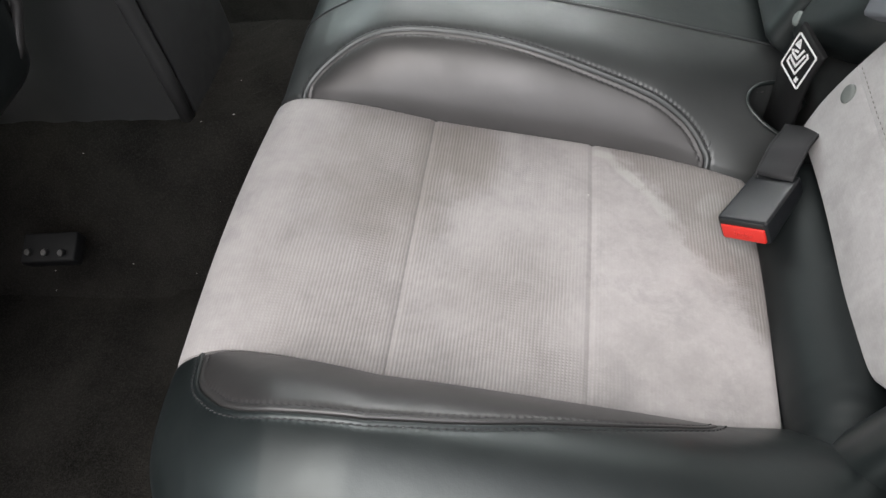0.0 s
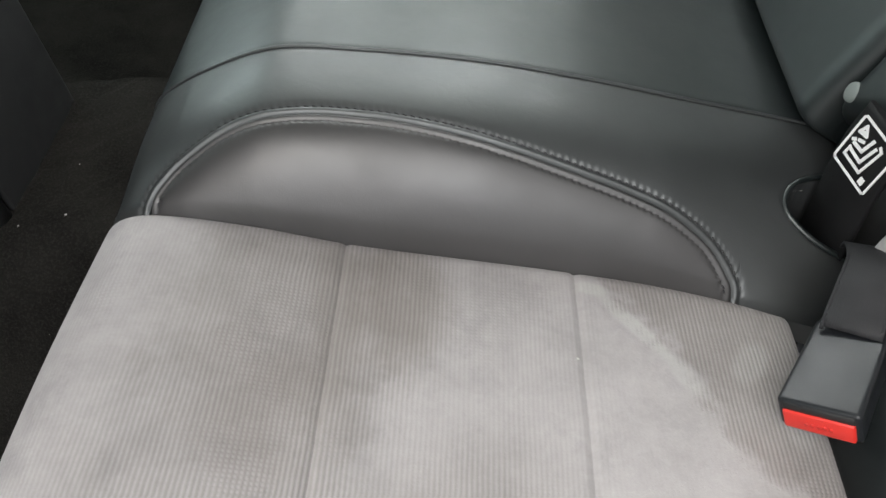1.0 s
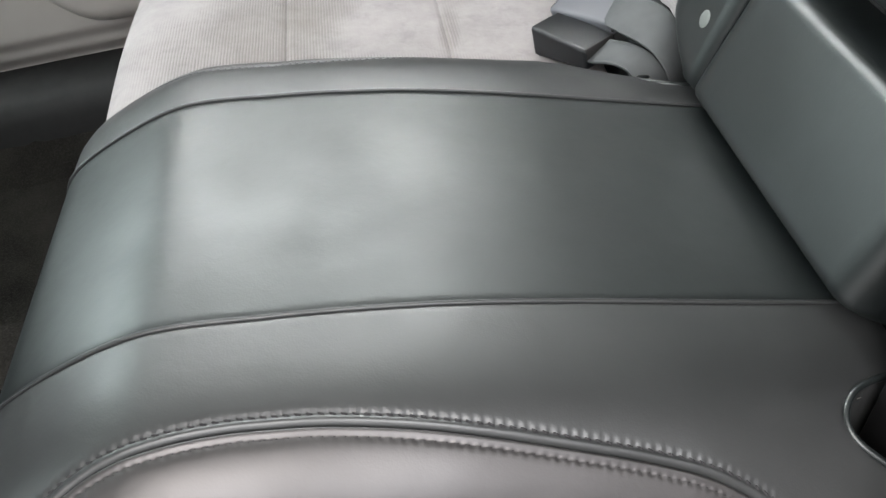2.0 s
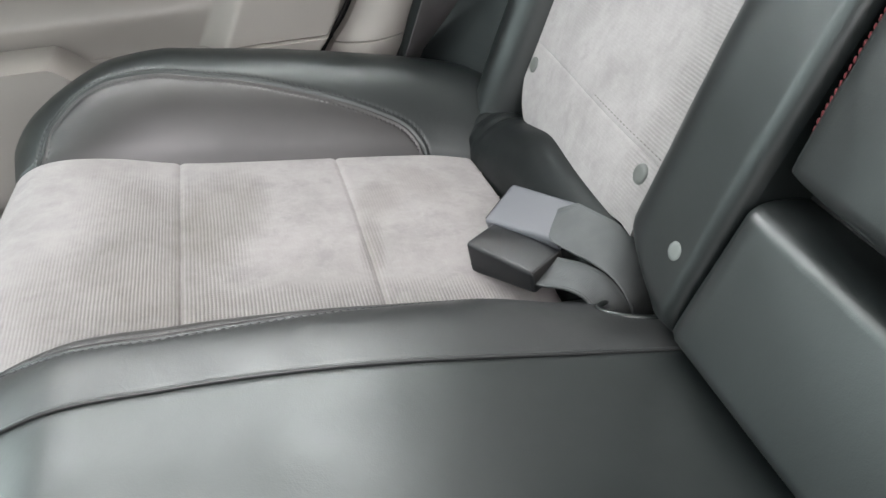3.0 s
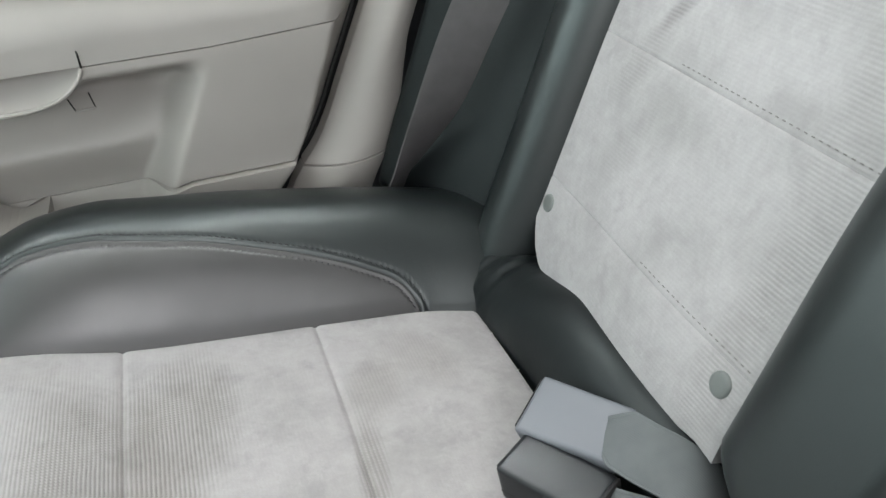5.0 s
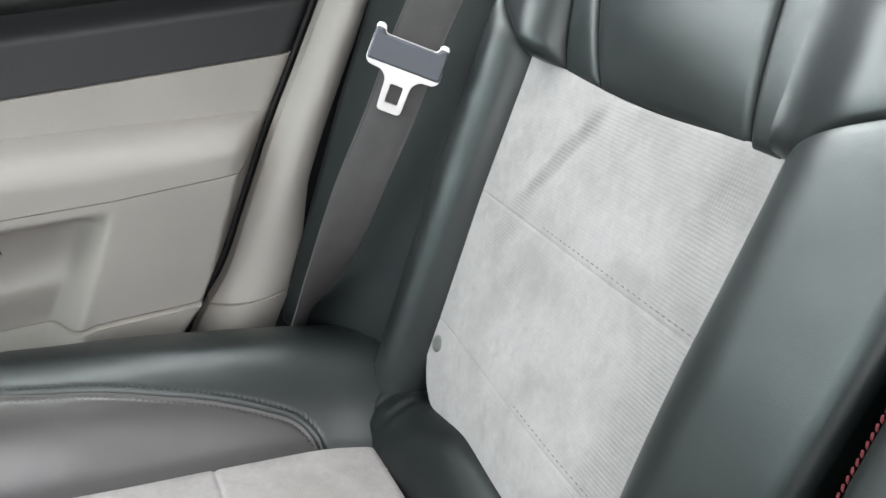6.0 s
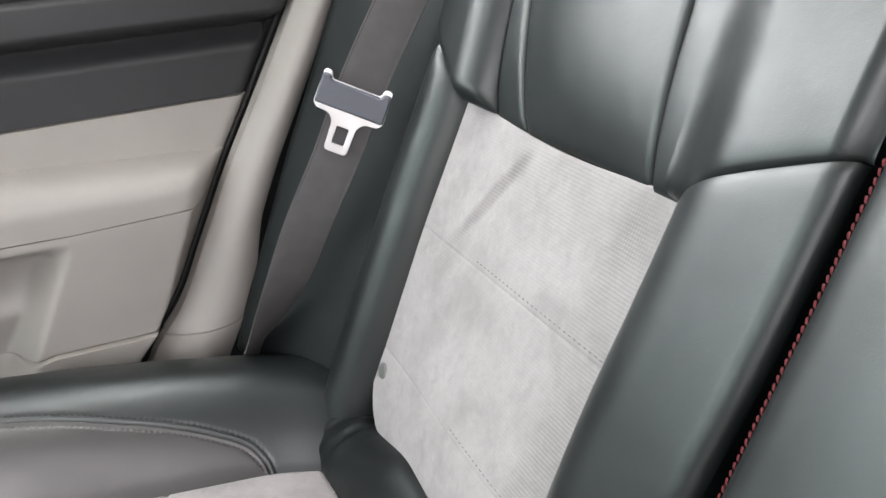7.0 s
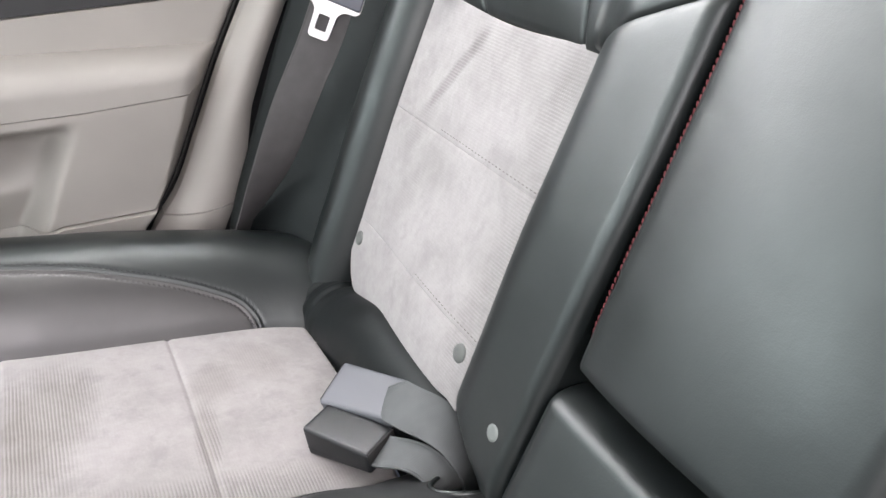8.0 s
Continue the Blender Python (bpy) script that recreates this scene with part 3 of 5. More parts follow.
def with_ends(steps):
    """The same steps, carried on coarsely to the back edge and over the front roll."""
    near = np.array([0.0009, 0.0018, 0.0028, 0.0038, 0.0048, 0.0057, 0.0066, 0.0078, 0.0095, 0.0125]) / 0.068
    return np.concatenate([np.linspace(0, steps[0] - near[-1], 44)[:-1], steps[0] - near[::-1], steps, steps[-1] + near * 1.6, np.linspace(steps[-1] + near[-1] * 1.6, S_END, 46)[1:]])


def even_steps(a, b, n):
    return a + (b - a) * edge_samples(n, 0.03)


steps_in = seam_steps(SEAM_IN, lambda x: y_in(x) - arc_in(x))
steps_out = seam_steps(SEAM_OUT, lambda x: y_out(x) + arc_out(x))
for side in (-1, 1):
    inner = lambda x, s: side * y_in(x)
    outer = lambda x, s: side * y_out(x, side)
    curve_in = lambda x, s: side * (y_in(x) - np.where(s < 8.6, arc_in(x), 0))
    curve_out = lambda x, s: side * (y_out(x, side) + np.where(s < 8.6, arc_out(x), 0) * (1.0 if side > 0 else 1.3))
    for a, b in ((S_REAR, S_S2), (S_S2, S_S1), (S_S1, S_END)):
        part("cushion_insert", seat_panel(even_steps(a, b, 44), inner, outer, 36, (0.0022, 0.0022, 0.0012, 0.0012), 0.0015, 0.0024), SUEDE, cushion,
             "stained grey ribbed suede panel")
    part("hump_strip", seat_panel(with_ends(steps_in), const(HUMP_SEAM[side]), curve_in, 44, (0, 0, 0.0006, 0.003), welts=(0, 1)), LEATHER_WORN_LIT, cushion)
    part("hump_side_panel", seat_panel(steps_in, curve_in, inner, 20, (0, 0, 0, 0.004), 0.002, welts=(1, 0)), LEATHER_GREY, cushion)
    part("cushion_outer_bolster", seat_panel(with_ends(steps_out), curve_out, const(side * 0.6849), 34, (0, 0, 0.003, 0), welts=(2, 0)), LEATHER, cushion)
    part("bolster_side_panel", seat_panel(steps_out, outer, curve_out, 20, (0, 0, 0.004, 0), 0.002, welts=(0, 2)), LEATHER_GREY, cushion)
    # threads along both sides of each curved seam
    for steps, curve in ((steps_in, curve_in), (steps_out, curve_out)):
        bm = bmesh.new()
        ss = np.interp(np.linspace(0, len(steps) - 1, 4000), range(len(steps)), steps)
        xs = spline(KNOTS, SEAT_X, ss)
        P, N = seat_at(ss, curve(xs, ss))
        run = np.concatenate([[0], np.cumsum(np.linalg.norm(np.diff(P, axis=0), axis=1))])
        for off in (-0.0056, 0.0056):
            for d in np.arange(1.5 * STITCH, run[-1] - STITCH, STITCH):
                k = min(max(int(np.searchsorted(run, d)), 6), len(run) - 8)
                t = P[k + 5] - P[k - 5]
                t = t / np.linalg.norm(t)
                n = np.array(surface_normal(ss[k], P[k][1]))
                across = np.cross(n, t)
                q = P[k] + off * across
                if y_in(q[0]) - 0.002 < abs(q[1]) < y_out(q[0]) + 0.001:
                    continue
                level = seat_at(ss[k], q[1])[0]
                step_back = (q[0] - level[0]) / (spline(KNOTS, SEAT_X, ss[k] + 0.1) - spline(KNOTS, SEAT_X, ss[k])) * 0.1
                qs, _ = seat_at(ss[k] + step_back, q[1], -0.0010)
                stitch(bm, qs + 0.0003 * n, t + 0.30 * across * np.sign(off), n, 0.0038, 0.0016)
        tagged(part("stitching", bm, THREAD, cushion), kind="stuff")
    # cord in the seam beside the centre panel
    ss = np.linspace(0.3, 11.5, 200)
    P, N = seat_at(ss, HUMP_SEAM[side] + side * 0.0014 + 0 * ss, 0.0001)
    part("seam_cord", tube(P, 0.0014, 8), LEATHER_WORN_LIT, cushion)
part("hump_centre", seat_panel(np.linspace(0, S_END, 150), const(HUMP_SEAM[-1]), const(HUMP_SEAM[1]), 40, (0, 0, 0.0007, 0.0007), width=0.0026), LEATHER, cushion, "scuffed black leather centre seat panel")

# leather roll in the fold behind each insert, tucked under the outer bolster with gathered folds
for side in (-1, 1):
    first = 0.236 if side < 0 else 0.205
    yy = np.concatenate([np.linspace(first, 0.460, 44), np.linspace(0.462, 0.580, 70)])
    ph = np.linspace(-0.5, 3.6, 40)
    YY, PH = np.meshgrid(yy, ph, indexing="ij")
    end = 1 - 0.8 * np.clip((first + 0.047 - YY) / 0.047, 0, 1) ** 2 - 0.06 * np.clip((YY - 0.50) / 0.06, 0, 1)
    near_tuck = np.clip((YY - 0.460) / 0.055, 0, 1) ** 1.5 * smooth(0.550, 0.520, YY)
    lean = YY + 0.012 * np.sin(PH)
    wave = np.sin((lean - 0.50) * 250 + 1.6 * np.sin(PH * 1.3) + 0.8) + 0.5 * np.sin(lean * 410 - PH * 2.4)
    fold = (0.0013 if side > 0 else 0.0004) * wave * near_tuck * (0.4 + 0.6 * np.sin(PH) ** 2) + 0.0004 * np.sin(YY * 60) * np.sin(PH * 2)
    rise = smooth(0.222, 0.252, YY) * smooth(0.505, 0.395, YY) if side > 0 else 0 * YY
    XR = 0.047 + 0.006 * rise + (0.002 if side < 0 else 0.0) + (0.042 * end + fold) * -np.cos(PH)
    ZR = 0.268 + ((0.044 + 0.021 * rise) * end * (1 - 0.12 * smooth(0.485, 0.545, YY)) + fold) * np.sin(PH)
    P = np.stack([XR, side * YY, ZR], -1)
    # the fold's shade comes from the roll's darker leather copy
    part("fold_roll", shell(P, None, np.stack([PH * 0.03, YY], -1), flip=side < 0), LEATHER_SHADED, cushion, "wrinkled black leather roll, toned dark for the fold's shade")

# lips of the belt slots
def slot_point(q, side, grow):
    """A place on the slot's rim at the angle q."""
    xq = SLOT_X + (SLOT_LONG + grow) * math.cos(q)
    return xq, side * float(slot_middle(xq) + (slot_half(xq) + grow) * math.sin(q))


for side in (-1, 1):
    pts = []
    for k in range(48):
        xq, yq = slot_point(2 * math.pi * k / 48, side, 0.003)
        P, N = seat_at(s_of_x(xq), np.array(yq))
        pts.append(P + N * 0.0004)
    part("slot_lip", tube(pts, 0.0022, 8, closed=True), LEATHER, cushion)
    bm = bmesh.new()
    for k in range(7):
        q = math.pi + 0.15 + 0.16 * k
        (xq, yq), (xr, yr) = slot_point(q, side, -0.003), slot_point(q + 0.1, side, -0.003)
        top = seat_at(s_of_x(xq), np.array(slot_point(q, side, 0.006)[1]))[0]
        stitch(bm, (xq, yq, float(top[2]) - 0.007), (xr - xq, yr - yq, 0), (-0.3, -0.8 * side, 0.5), 0.0036, 0.0012)
    tagged(part("slot_stitching", bm, THREAD_GREY, cushion), kind="stuff")

# ---------- the backrest ----------
BACK_Z = (0.240, 0.305, 0.325, 0.381, 0.440, 0.499, 0.557, 0.613, 0.678, 0.741, 0.800, 0.870)
BACK_X = (0.032, 0.060, 0.068, 0.094, 0.121, 0.148, 0.177, 0.205, 0.236, 0.266, 0.293, 0.324)


def back_at(z, y, h):
    """Points of the backrest's front at height z and y across, h in front of it."""
    z, y, h = np.broadcast_arrays(np.asarray(z, float), np.asarray(y, float), np.asarray(h, float))
    x = spline(BACK_Z, BACK_X, z)
    sl = (spline(BACK_Z, BACK_X, z + 0.004) - spline(BACK_Z, BACK_X, z - 0.004)) / 0.008
    ln = np.sqrt(1 + sl**2)
    nx, nz = -1 / ln, sl / ln
    return np.stack([x + nx * h, y, z + nz * h], -1), np.stack([nx, 0 * nx, nz], -1)


def rounded(d, r, tall):
    """Height of a pad with a round edge, at the distance d from its border."""
    u = np.clip(d / r, 0, 1)
    return tall * np.sqrt(np.maximum(0, 1 - (1 - u) ** 2))


def back_pad(z0, z1, y0, y1, base, r, tall, nz=34, ny=26, bulge=0.0, sink=-0.012, shape=None, keep=(0.0, 0.0), sides=(0.0, 0.0), deep=0.02, soft=False):
    """A pad on the backrest between z0(y), z1(y) and y0(z), y1(z). r: the radius of its edges, or those towards y0 and y1.
    keep: how much of the height stays at its lower and upper border, as a share or by y; sides: the same at y0 and y1; soft: whether the flanks run out hollow."""
    tz, ty = edge_samples(nz, 0.06), edge_samples(ny, 0.10)
    TZ, TY = np.meshgrid(tz, ty, indexing="ij")
    Zm = 0.5 * (z0(0.5 * (y0(0.4) + y1(0.4))) + z1(0.5 * (y0(0.4) + y1(0.4))))
    Y = y0(Zm) + (y1(Zm) - y0(Zm)) * TY
    Z = z0(Y) + (z1(Y) - z0(Y)) * TZ
    Y = y0(Z) + (y1(Z) - y0(Z)) * TY
    Z = z0(Y) + (z1(Y) - z0(Y)) * TZ
    ra, rb = r if isinstance(r, tuple) else (r, r)
    edge = (lambda d, rad: smooth(0.0, rad, d)) if soft else (lambda d, rad: rounded(d, rad, 1.0))
    wide, high = np.abs(y1(Z) - y0(Z)), (z1(Y) - z0(Y)) * 1.1
    flank = (sides[0] + (1 - sides[0]) * edge(TY * wide, ra)) * (sides[1] + (1 - sides[1]) * edge((1 - TY) * wide, rb))
    dz = np.minimum(TZ, 1 - TZ) * high
    kept = np.where(TZ < 0.5, *[k(np.abs(Y)) if callable(k) else k for k in keep])
    h = base + sink + flank * (kept + (1 - kept) * rounded(dz, min(ra, rb), 1.0)) * (tall - sink) + bulge * np.sin(np.pi * TY) * np.sin(np.pi * TZ)
    if shape is not None:
        h = h + shape(Y, Z)
    P, N = back_at(Z, Y, h)
    uv = np.stack([Z * 1.1, Y], -1)
    return shell(P, -deep * N, uv, flip=bool(np.mean(y1(Z) - y0(Z)) > 0))


def insert_swell(y, z):
    """How far the suede insert is padded out, most near its lower inner corner."""
    a = np.clip((0.53 - np.abs(y)) / 0.25, 0, 1)
    return 0.016 * a * a * (3 - 2 * a) * np.exp(-(((np.asarray(z, float) - 0.352) / 0.085) ** 2))


def line(v):
    return lambda q: v + 0 * np.asarray(q, float)


for side in (-1, 1):
    yi, yo = side * 0.226, side * 0.522

    def low_edge(y):
        a = np.abs(y)
        return 0.312 + 0.004 * np.sin(a * 25) + 0.018 * smooth(0.300, 0.240, a) * (y > 0) + 0.03 * np.clip((a - 0.47) / 0.05, 0, 1) ** 3

    for z0, z1 in ((low_edge, line(0.381)), (line(0.381), line(0.501)), (line(0.501), lambda y: 0.609 + 0.004 * np.cos((np.abs(y) - 0.37) * 18) * -1 + 0.004)):
        part("backrest_insert", back_pad(z0, z1, line(yi), line(yo), 0.0, 0.003, 0.0004, 40, 44, 0.0006, -0.0003, shape=insert_swell), SUEDE_BACK, backrest,
             "stained grey ribbed suede panel")
    # threads along the inner half of the cross seams
    bm = bmesh.new()
    for z_row, a_end in ((0.506, 0.42), (0.386, 0.36)):
        for a in np.arange(0.235, a_end, 0.0062):
            P, N = back_at(z_row, side * a, (0.0012 if a < a_end - 0.06 else 0.0009) + float(insert_swell(a, z_row)))
            stitch(bm, P, (0, 1, 0), N, 0.0034, 0.0011)
    tagged(part("stitching", bm, THREAD_TAUPE, backrest), kind="stuff")

    def crease_in(y):
        t = np.clip((0.226 - np.abs(y)) / 0.110, 0, 1)
        return 0.612 + 0.052 * t**0.75

    def crease_out(y):
        return 0.612 + 0.045 * np.clip((np.abs(y) - 0.503) / 0.072, 0, 1)

    def low_corner(z):
        z = np.asarray(z, float)
        return 0.236 - 0.005 * smooth(0.43, 0.60, z) - 0.100 * np.clip((0.348 - z) / 0.042, 0, 1) ** 1.6 if side > 0 else -0.232 + 0.112 * np.clip((0.425 - z) / 0.10, 0, 1) ** 2.1

    arm_side = lambda z: side * (0.1225 - 0.0095 * smooth(0.36, 0.58, np.asarray(z, float)))
    part("backrest_inner_bolster", back_pad(line(0.306), crease_in, arm_side, low_corner, 0.0, (0.014, 0.050), 0.037, 60, 40, keep=(0.0, 0.94), sides=(0.72, 0.0), deep=0.05), LEATHER, backrest)
    part("backrest_outer_bolster", back_pad(line(0.272), crease_out, line(side * 0.518), line(side * 0.578), 0.0, (0.033, 0.020), 0.030, 44, 26, keep=(1.0, 0.74), sides=(0.0, 0.45), deep=0.03), LEATHER, backrest)
    # side wing: its shade is in the darkened leather too
    part("side_wing", back_pad(line(0.270), line(0.86), line(side * 0.580), line(side * 0.728), 0.0, 0.014, 0.004, 44, 26,
         shape=lambda y, z: 0.078 * np.clip((np.abs(y) - 0.584) / 0.135, 0, 1) ** 0.85), LEATHER_SHADED, backrest, "black side panel, toned dark for shade")
    # head section: centre panel between two cords, strips beside it, shoulders
    lean = lambda a, b: (lambda z: side * (a + (b - a) * (np.asarray(z, float) - 0.612) / 0.12))
    tuck = lambda y, z: -0.016 * np.exp(-(z - 0.609) / 0.030)
    part("headrest_panel", back_pad(line(0.6085), line(0.865), lean(0.262, 0.278), lean(0.4225, 0.472), 0.004, (0.005, 0.010), 0.010, 48, 48, 0.007, 0.002, shape=tuck), LEATHER, backrest)
    part("headrest_strip", back_pad(line(0.609), line(0.865), lean(0.237, 0.249), lean(0.262, 0.278), 0.004, 0.004, 0.012, 48, 16, 0.001, 0.002, shape=tuck, sides=(1.0, 0.2)), LEATHER, backrest)
    part("headrest_strip", back_pad(line(0.609), line(0.865), lean(0.4225, 0.472), lean(0.468, 0.492), 0.004, (0.008, 0.004), 0.009, 48, 16, 0.001, 0.002, shape=tuck, sides=(0.4, 0.0)), LEATHER, backrest)
    part("shoulder", back_pad(lambda y: crease_in(y) + 0.0006, line(0.865), arm_side, lean(0.238, 0.250), 0.0, (0.014, 0.060), 0.037, 44, 36, 0.0, -0.012, keep=(lambda a: 0.45 + 0.47 * smooth(0.238, 0.200, a), 0.0), sides=(0.72, 0.58), deep=0.05, soft=True), LEATHER, backrest)
    part("shoulder", back_pad(lambda y: crease_out(y) + 0.0006, line(0.865), lean(0.468, 0.492), lambda z: side * (0.566 + 0.014 * np.clip((np.asarray(z, float) - 0.65) / 0.065, 0, 2)), 0.0, (0.034, 0.016), 0.033, 44, 26, 0.0, -0.006, keep=(lambda a: 0.55 * smooth(0.505, 0.565, a), 0.0), sides=(0.0, 0.75), deep=0.05), LEATHER, backrest)
    # snap buttons
    for ya, zz, mat, tall, dia, tilt, tag in ((0.247, 0.368, SNAP, 0.001, 0.0178, 0.30, "grey snap button"), (0.508, 0.361, SNAP, 0.001, 0.0170, 0.40, "grey snap button"),
                                        (0.150 if side > 0 else 0.131, 0.358 if side > 0 else 0.356, SNAP_SILVER, 0.0365, 0.0148, 0.0, "pale grey snap button")):
        P, N = back_at(zz, side * ya, tall + (float(insert_swell(ya, zz)) if mat is SNAP else 0))
        bm = bmesh.new()
        N = N + np.array((0, side * tilt, 0))
        m = frame_at(P, (0, 1, 0), N)
        prof = ((0.0, 0.0016), (0.45, 0.0015), (0.8, 0.0013), (0.93, 0.0006), (1.0, -0.0008), (0.98, -0.004))
        rings = [[bm.verts.new(m @ Vector((dia / 2 * r * math.cos(q), dia / 2 * r * math.sin(q), h))) for q in np.linspace(0, 2 * math.pi, 24, endpoint=False)]
                 for r, h in prof[1:]]
        top = bm.verts.new(m @ Vector((0, 0, prof[0][1])))
        for k in range(24):
            bm.faces.new((top, rings[0][k], rings[0][(k + 1) % 24])).smooth = True
            for r0, r1 in zip(rings, rings[1:]):
                bm.faces.new((r0[k], r1[k], r1[(k + 1) % 24], r0[(k + 1) % 24])).smooth = True
        part("snap_button", bm, mat, backrest, tag)

part("centre_pad", back_pad(line(0.311), line(0.420), line(-0.1215), line(0.1215), 0.0, 0.015, 0.035, 40, 40, 0.002, -0.016, sides=(0.5, 0.5), shape=lambda y, z: 0.008 * (0.420 - z) / 0.11), LEATHER, backrest, "black leather pad under the armrest")
# the stiff back behind all pads
zz = np.linspace(0.245, 0.865, 20)
yy = np.linspace(-0.71, 0.71, 9)
Z, Y = np.meshgrid(zz, yy, indexing="ij")
P, N = back_at(Z, Y, -0.016)
part("back_frame", shell(P, (0.10, 0, 0), None, flip=True), RUBBER, backrest)

def arm_swell(y, z):
    """The armrest's rounded front, with a short crease running in from its stitched edge."""
    a = 0.100 - np.abs(y)
    return 0.011 * (1 - (np.abs(y) / 0.1045) ** 2.4) - 0.0022 * np.exp(-(((z - 0.499 + 0.8 * a) / 0.0035) ** 2)) * np.exp(-((a / 0.016) ** 2)) * (np.asarray(y) > 0)


armrest = part("centre_armrest", back_pad(line(0.4350), line(0.85), line(-0.1045), line(0.1045), 0.0, 0.010, 0.0385, 64, 64, 0.0, -0.004, shape=arm_swell), LEATHER, seat, "folded-up black leather armrest")
for side in (-1, 1):
    bm = bmesh.new()
    zs = np.arange(0.4535, 0.84, 0.0041)
    for k, z in enumerate(zs):
        P, N = back_at(z, side * (0.1005 - 0.006 * max(0, (0.470 - z) / 0.017) ** 2), 0.0345)
        out = Vector((0, side, 0)) * 0.7 + Vector(N) * 0.7
        stitch(bm, Vector(P), (0.45, 0.30 * side, 0.9), out, 0.0044, 0.0024)
    tagged(part("edge_stitching", bm, THREAD_RED, armrest, "red edge stitching"), kind="stuff")

# ---------- belts and buckles ----------


def buckle_at(name, label, m, body_mat, with_button, size=(0.064, 0.045, 0.021), wedge=0.85):
    """A belt buckle: local x points out of its mouth, z up."""
    ob = thing(name, label, "seat belt buckle", "rear belt buckles")
    ln, w, t = size

    def taper(bm):
        for v in bm.verts:
            if v.co.x < 0:
                v.co.y *= 0.93
                v.co.z = v.co.z * wedge - t * (1 - wedge) * 0.42

    body = part("housing", moved(box((ln, w, t), 0.0032 if with_button else 0.0042, 4, taper), m), body_mat, ob)
    part("mouth", moved(box((0.004, w * 0.86, t * 0.26), 0.0008, 1), m @ pose(ln / 2 - 0.0010, 0, t * 0.30)), RUBBER, body)
    if with_button:
        part("release_button", moved(box((0.006, w * 0.86, t * 0.64), 0.0016, 2), m @ pose(ln / 2 - 0.0006, 0, -t * 0.10)), RED, body, "red release button")
        for k in range(5):
            part("embossed_bar", moved(box((0.0006, 0.0018, 0.0034), 0), m @ pose(ln / 2 + 0.0025, (k - 2) * 0.0034, -t * 0.10)), RED, body)
    else:
        part("seam_line", moved(box((ln * 0.96, w * 1.0, 0.0012), 0.0003, 1, taper), m @ pose(0, 0, -t * 0.22)), RUBBER, body)
        part("strap_mouth", moved(box((0.0030, w * 0.86, t * 0.42), 0.0006, 1), m @ pose(-ln / 2 + 0.0008, 0, 0)), RUBBER, body)
    return ob


def strap(name, label, pts, across, mat, width=0.046, n=36, thick=0.0022, group="rear belt straps", point=0):
    ob = thing(name, label, "seat belt strap", group)
    line_pts = glide(pts, n)
    k = np.linspace(0, len(across) - 1, n)
    A = np.stack([np.interp(k, range(len(across)), [a[c] for a in across]) for c in range(3)], -1)
    widths = [width * (0.35 + 0.65 * min(1, k / point)) if point else width for k in range(n)]
    part("webbing", ribbon(line_pts, A, widths, thick), mat, ob)
    for edge in (-1, 1):
        rim_line = [Vector(p) + Vector(a).normalized() * edge * (w / 2 - 0.001) for p, a, w in zip(line_pts, A, widths)]
        part("selvedge", ribbon(rim_line, A, 0.0022, thick * 1.1), mat, ob)
    return ob


far_dir = Vector((-0.50, 0.866, -0.12))
buckle_at("belt_buckle", "black buckle with red release button on a short strap", frame_at((0.0055, -0.318, 0.311), (-0.524, -0.851, 0.0), (-0.294, 0.18, 0.939)), BUCKLE_DARK, True, (0.0687, 0.0455, 0.024))
strap("buckle_strap", "short black webbing strap of the red-button buckle", [(0.0165, -0.2950, 0.3215), (0.0185, -0.2905, 0.3250), (0.0225, -0.2830, 0.3275), (0.031, -0.268, 0.3345), (0.044, -0.246, 0.3300), (0.055, -0.220, 0.312), (0.063, -0.202, 0.280), (0.066, -0.196, 0.255)],
      [(0.83, -0.45, 0.32), (0.83, -0.45, 0.32), (0.83, -0.45, 0.32), (0.83, -0.45, 0.28), (0.88, -0.40, 0.15), (0.93, -0.25, 0.05), (0.95, -0.1, 0), (0.95, 0, 0)], WEB_BLACK, 0.035)
buckle_at("belt_buckle", "charcoal buckle lying face down on the suede insert", frame_at((-0.025, 0.274, 0.304), far_dir, (-0.14, 0.22, 1)), BUCKLE_DARK, False, (0.072, 0.042, 0.031), 0.66)
buckle_at("belt_buckle", "grey buckle leaning on the leather fold roll", frame_at((0.004, 0.303, 0.317), (-0.55, 0.83, -0.10), (-0.28, -0.10, 1)), BUCKLE_GREY, False, (0.074, 0.048, 0.020))
strap("buckle_strap", "grey webbing strap curving into the belt slot", [(-0.017, 0.255, 0.3045), (-0.006, 0.2365, 0.3080), (0.006, 0.2230, 0.3105), (0.018, 0.207, 0.3075), (0.026, 0.193, 0.293), (0.031, 0.185, 0.268)],
      [(0.80, 0.55, 0.28), (0.80, 0.55, 0.26), (0.82, 0.55, 0.12), (0.90, 0.40, 0), (0.95, 0.3, 0), (0.95, 0.3, 0)], WEB_STRAP, 0.031)
strap("buckle_strap", "grey webbing strap curving into the belt slot", [(0.013, 0.2890, 0.3230), (0.0160, 0.2780, 0.3270), (0.0205, 0.2670, 0.3290), (0.0275, 0.2520, 0.3285), (0.0380, 0.2370, 0.3255), (0.0480, 0.2215, 0.318), (0.0560, 0.2070, 0.300), (0.060, 0.198, 0.277), (0.061, 0.194, 0.255)],
      [(0.78, 0.48, 0.40), (0.78, 0.48, 0.40), (0.76, 0.52, 0.39), (0.74, 0.56, 0.37), (0.70, 0.62, 0.34), (0.68, 0.65, 0.28), (0.75, 0.6, 0.1), (0.9, 0.4, 0), (0.9, 0.4, 0)], WEB_STRAP, 0.042, point=5)

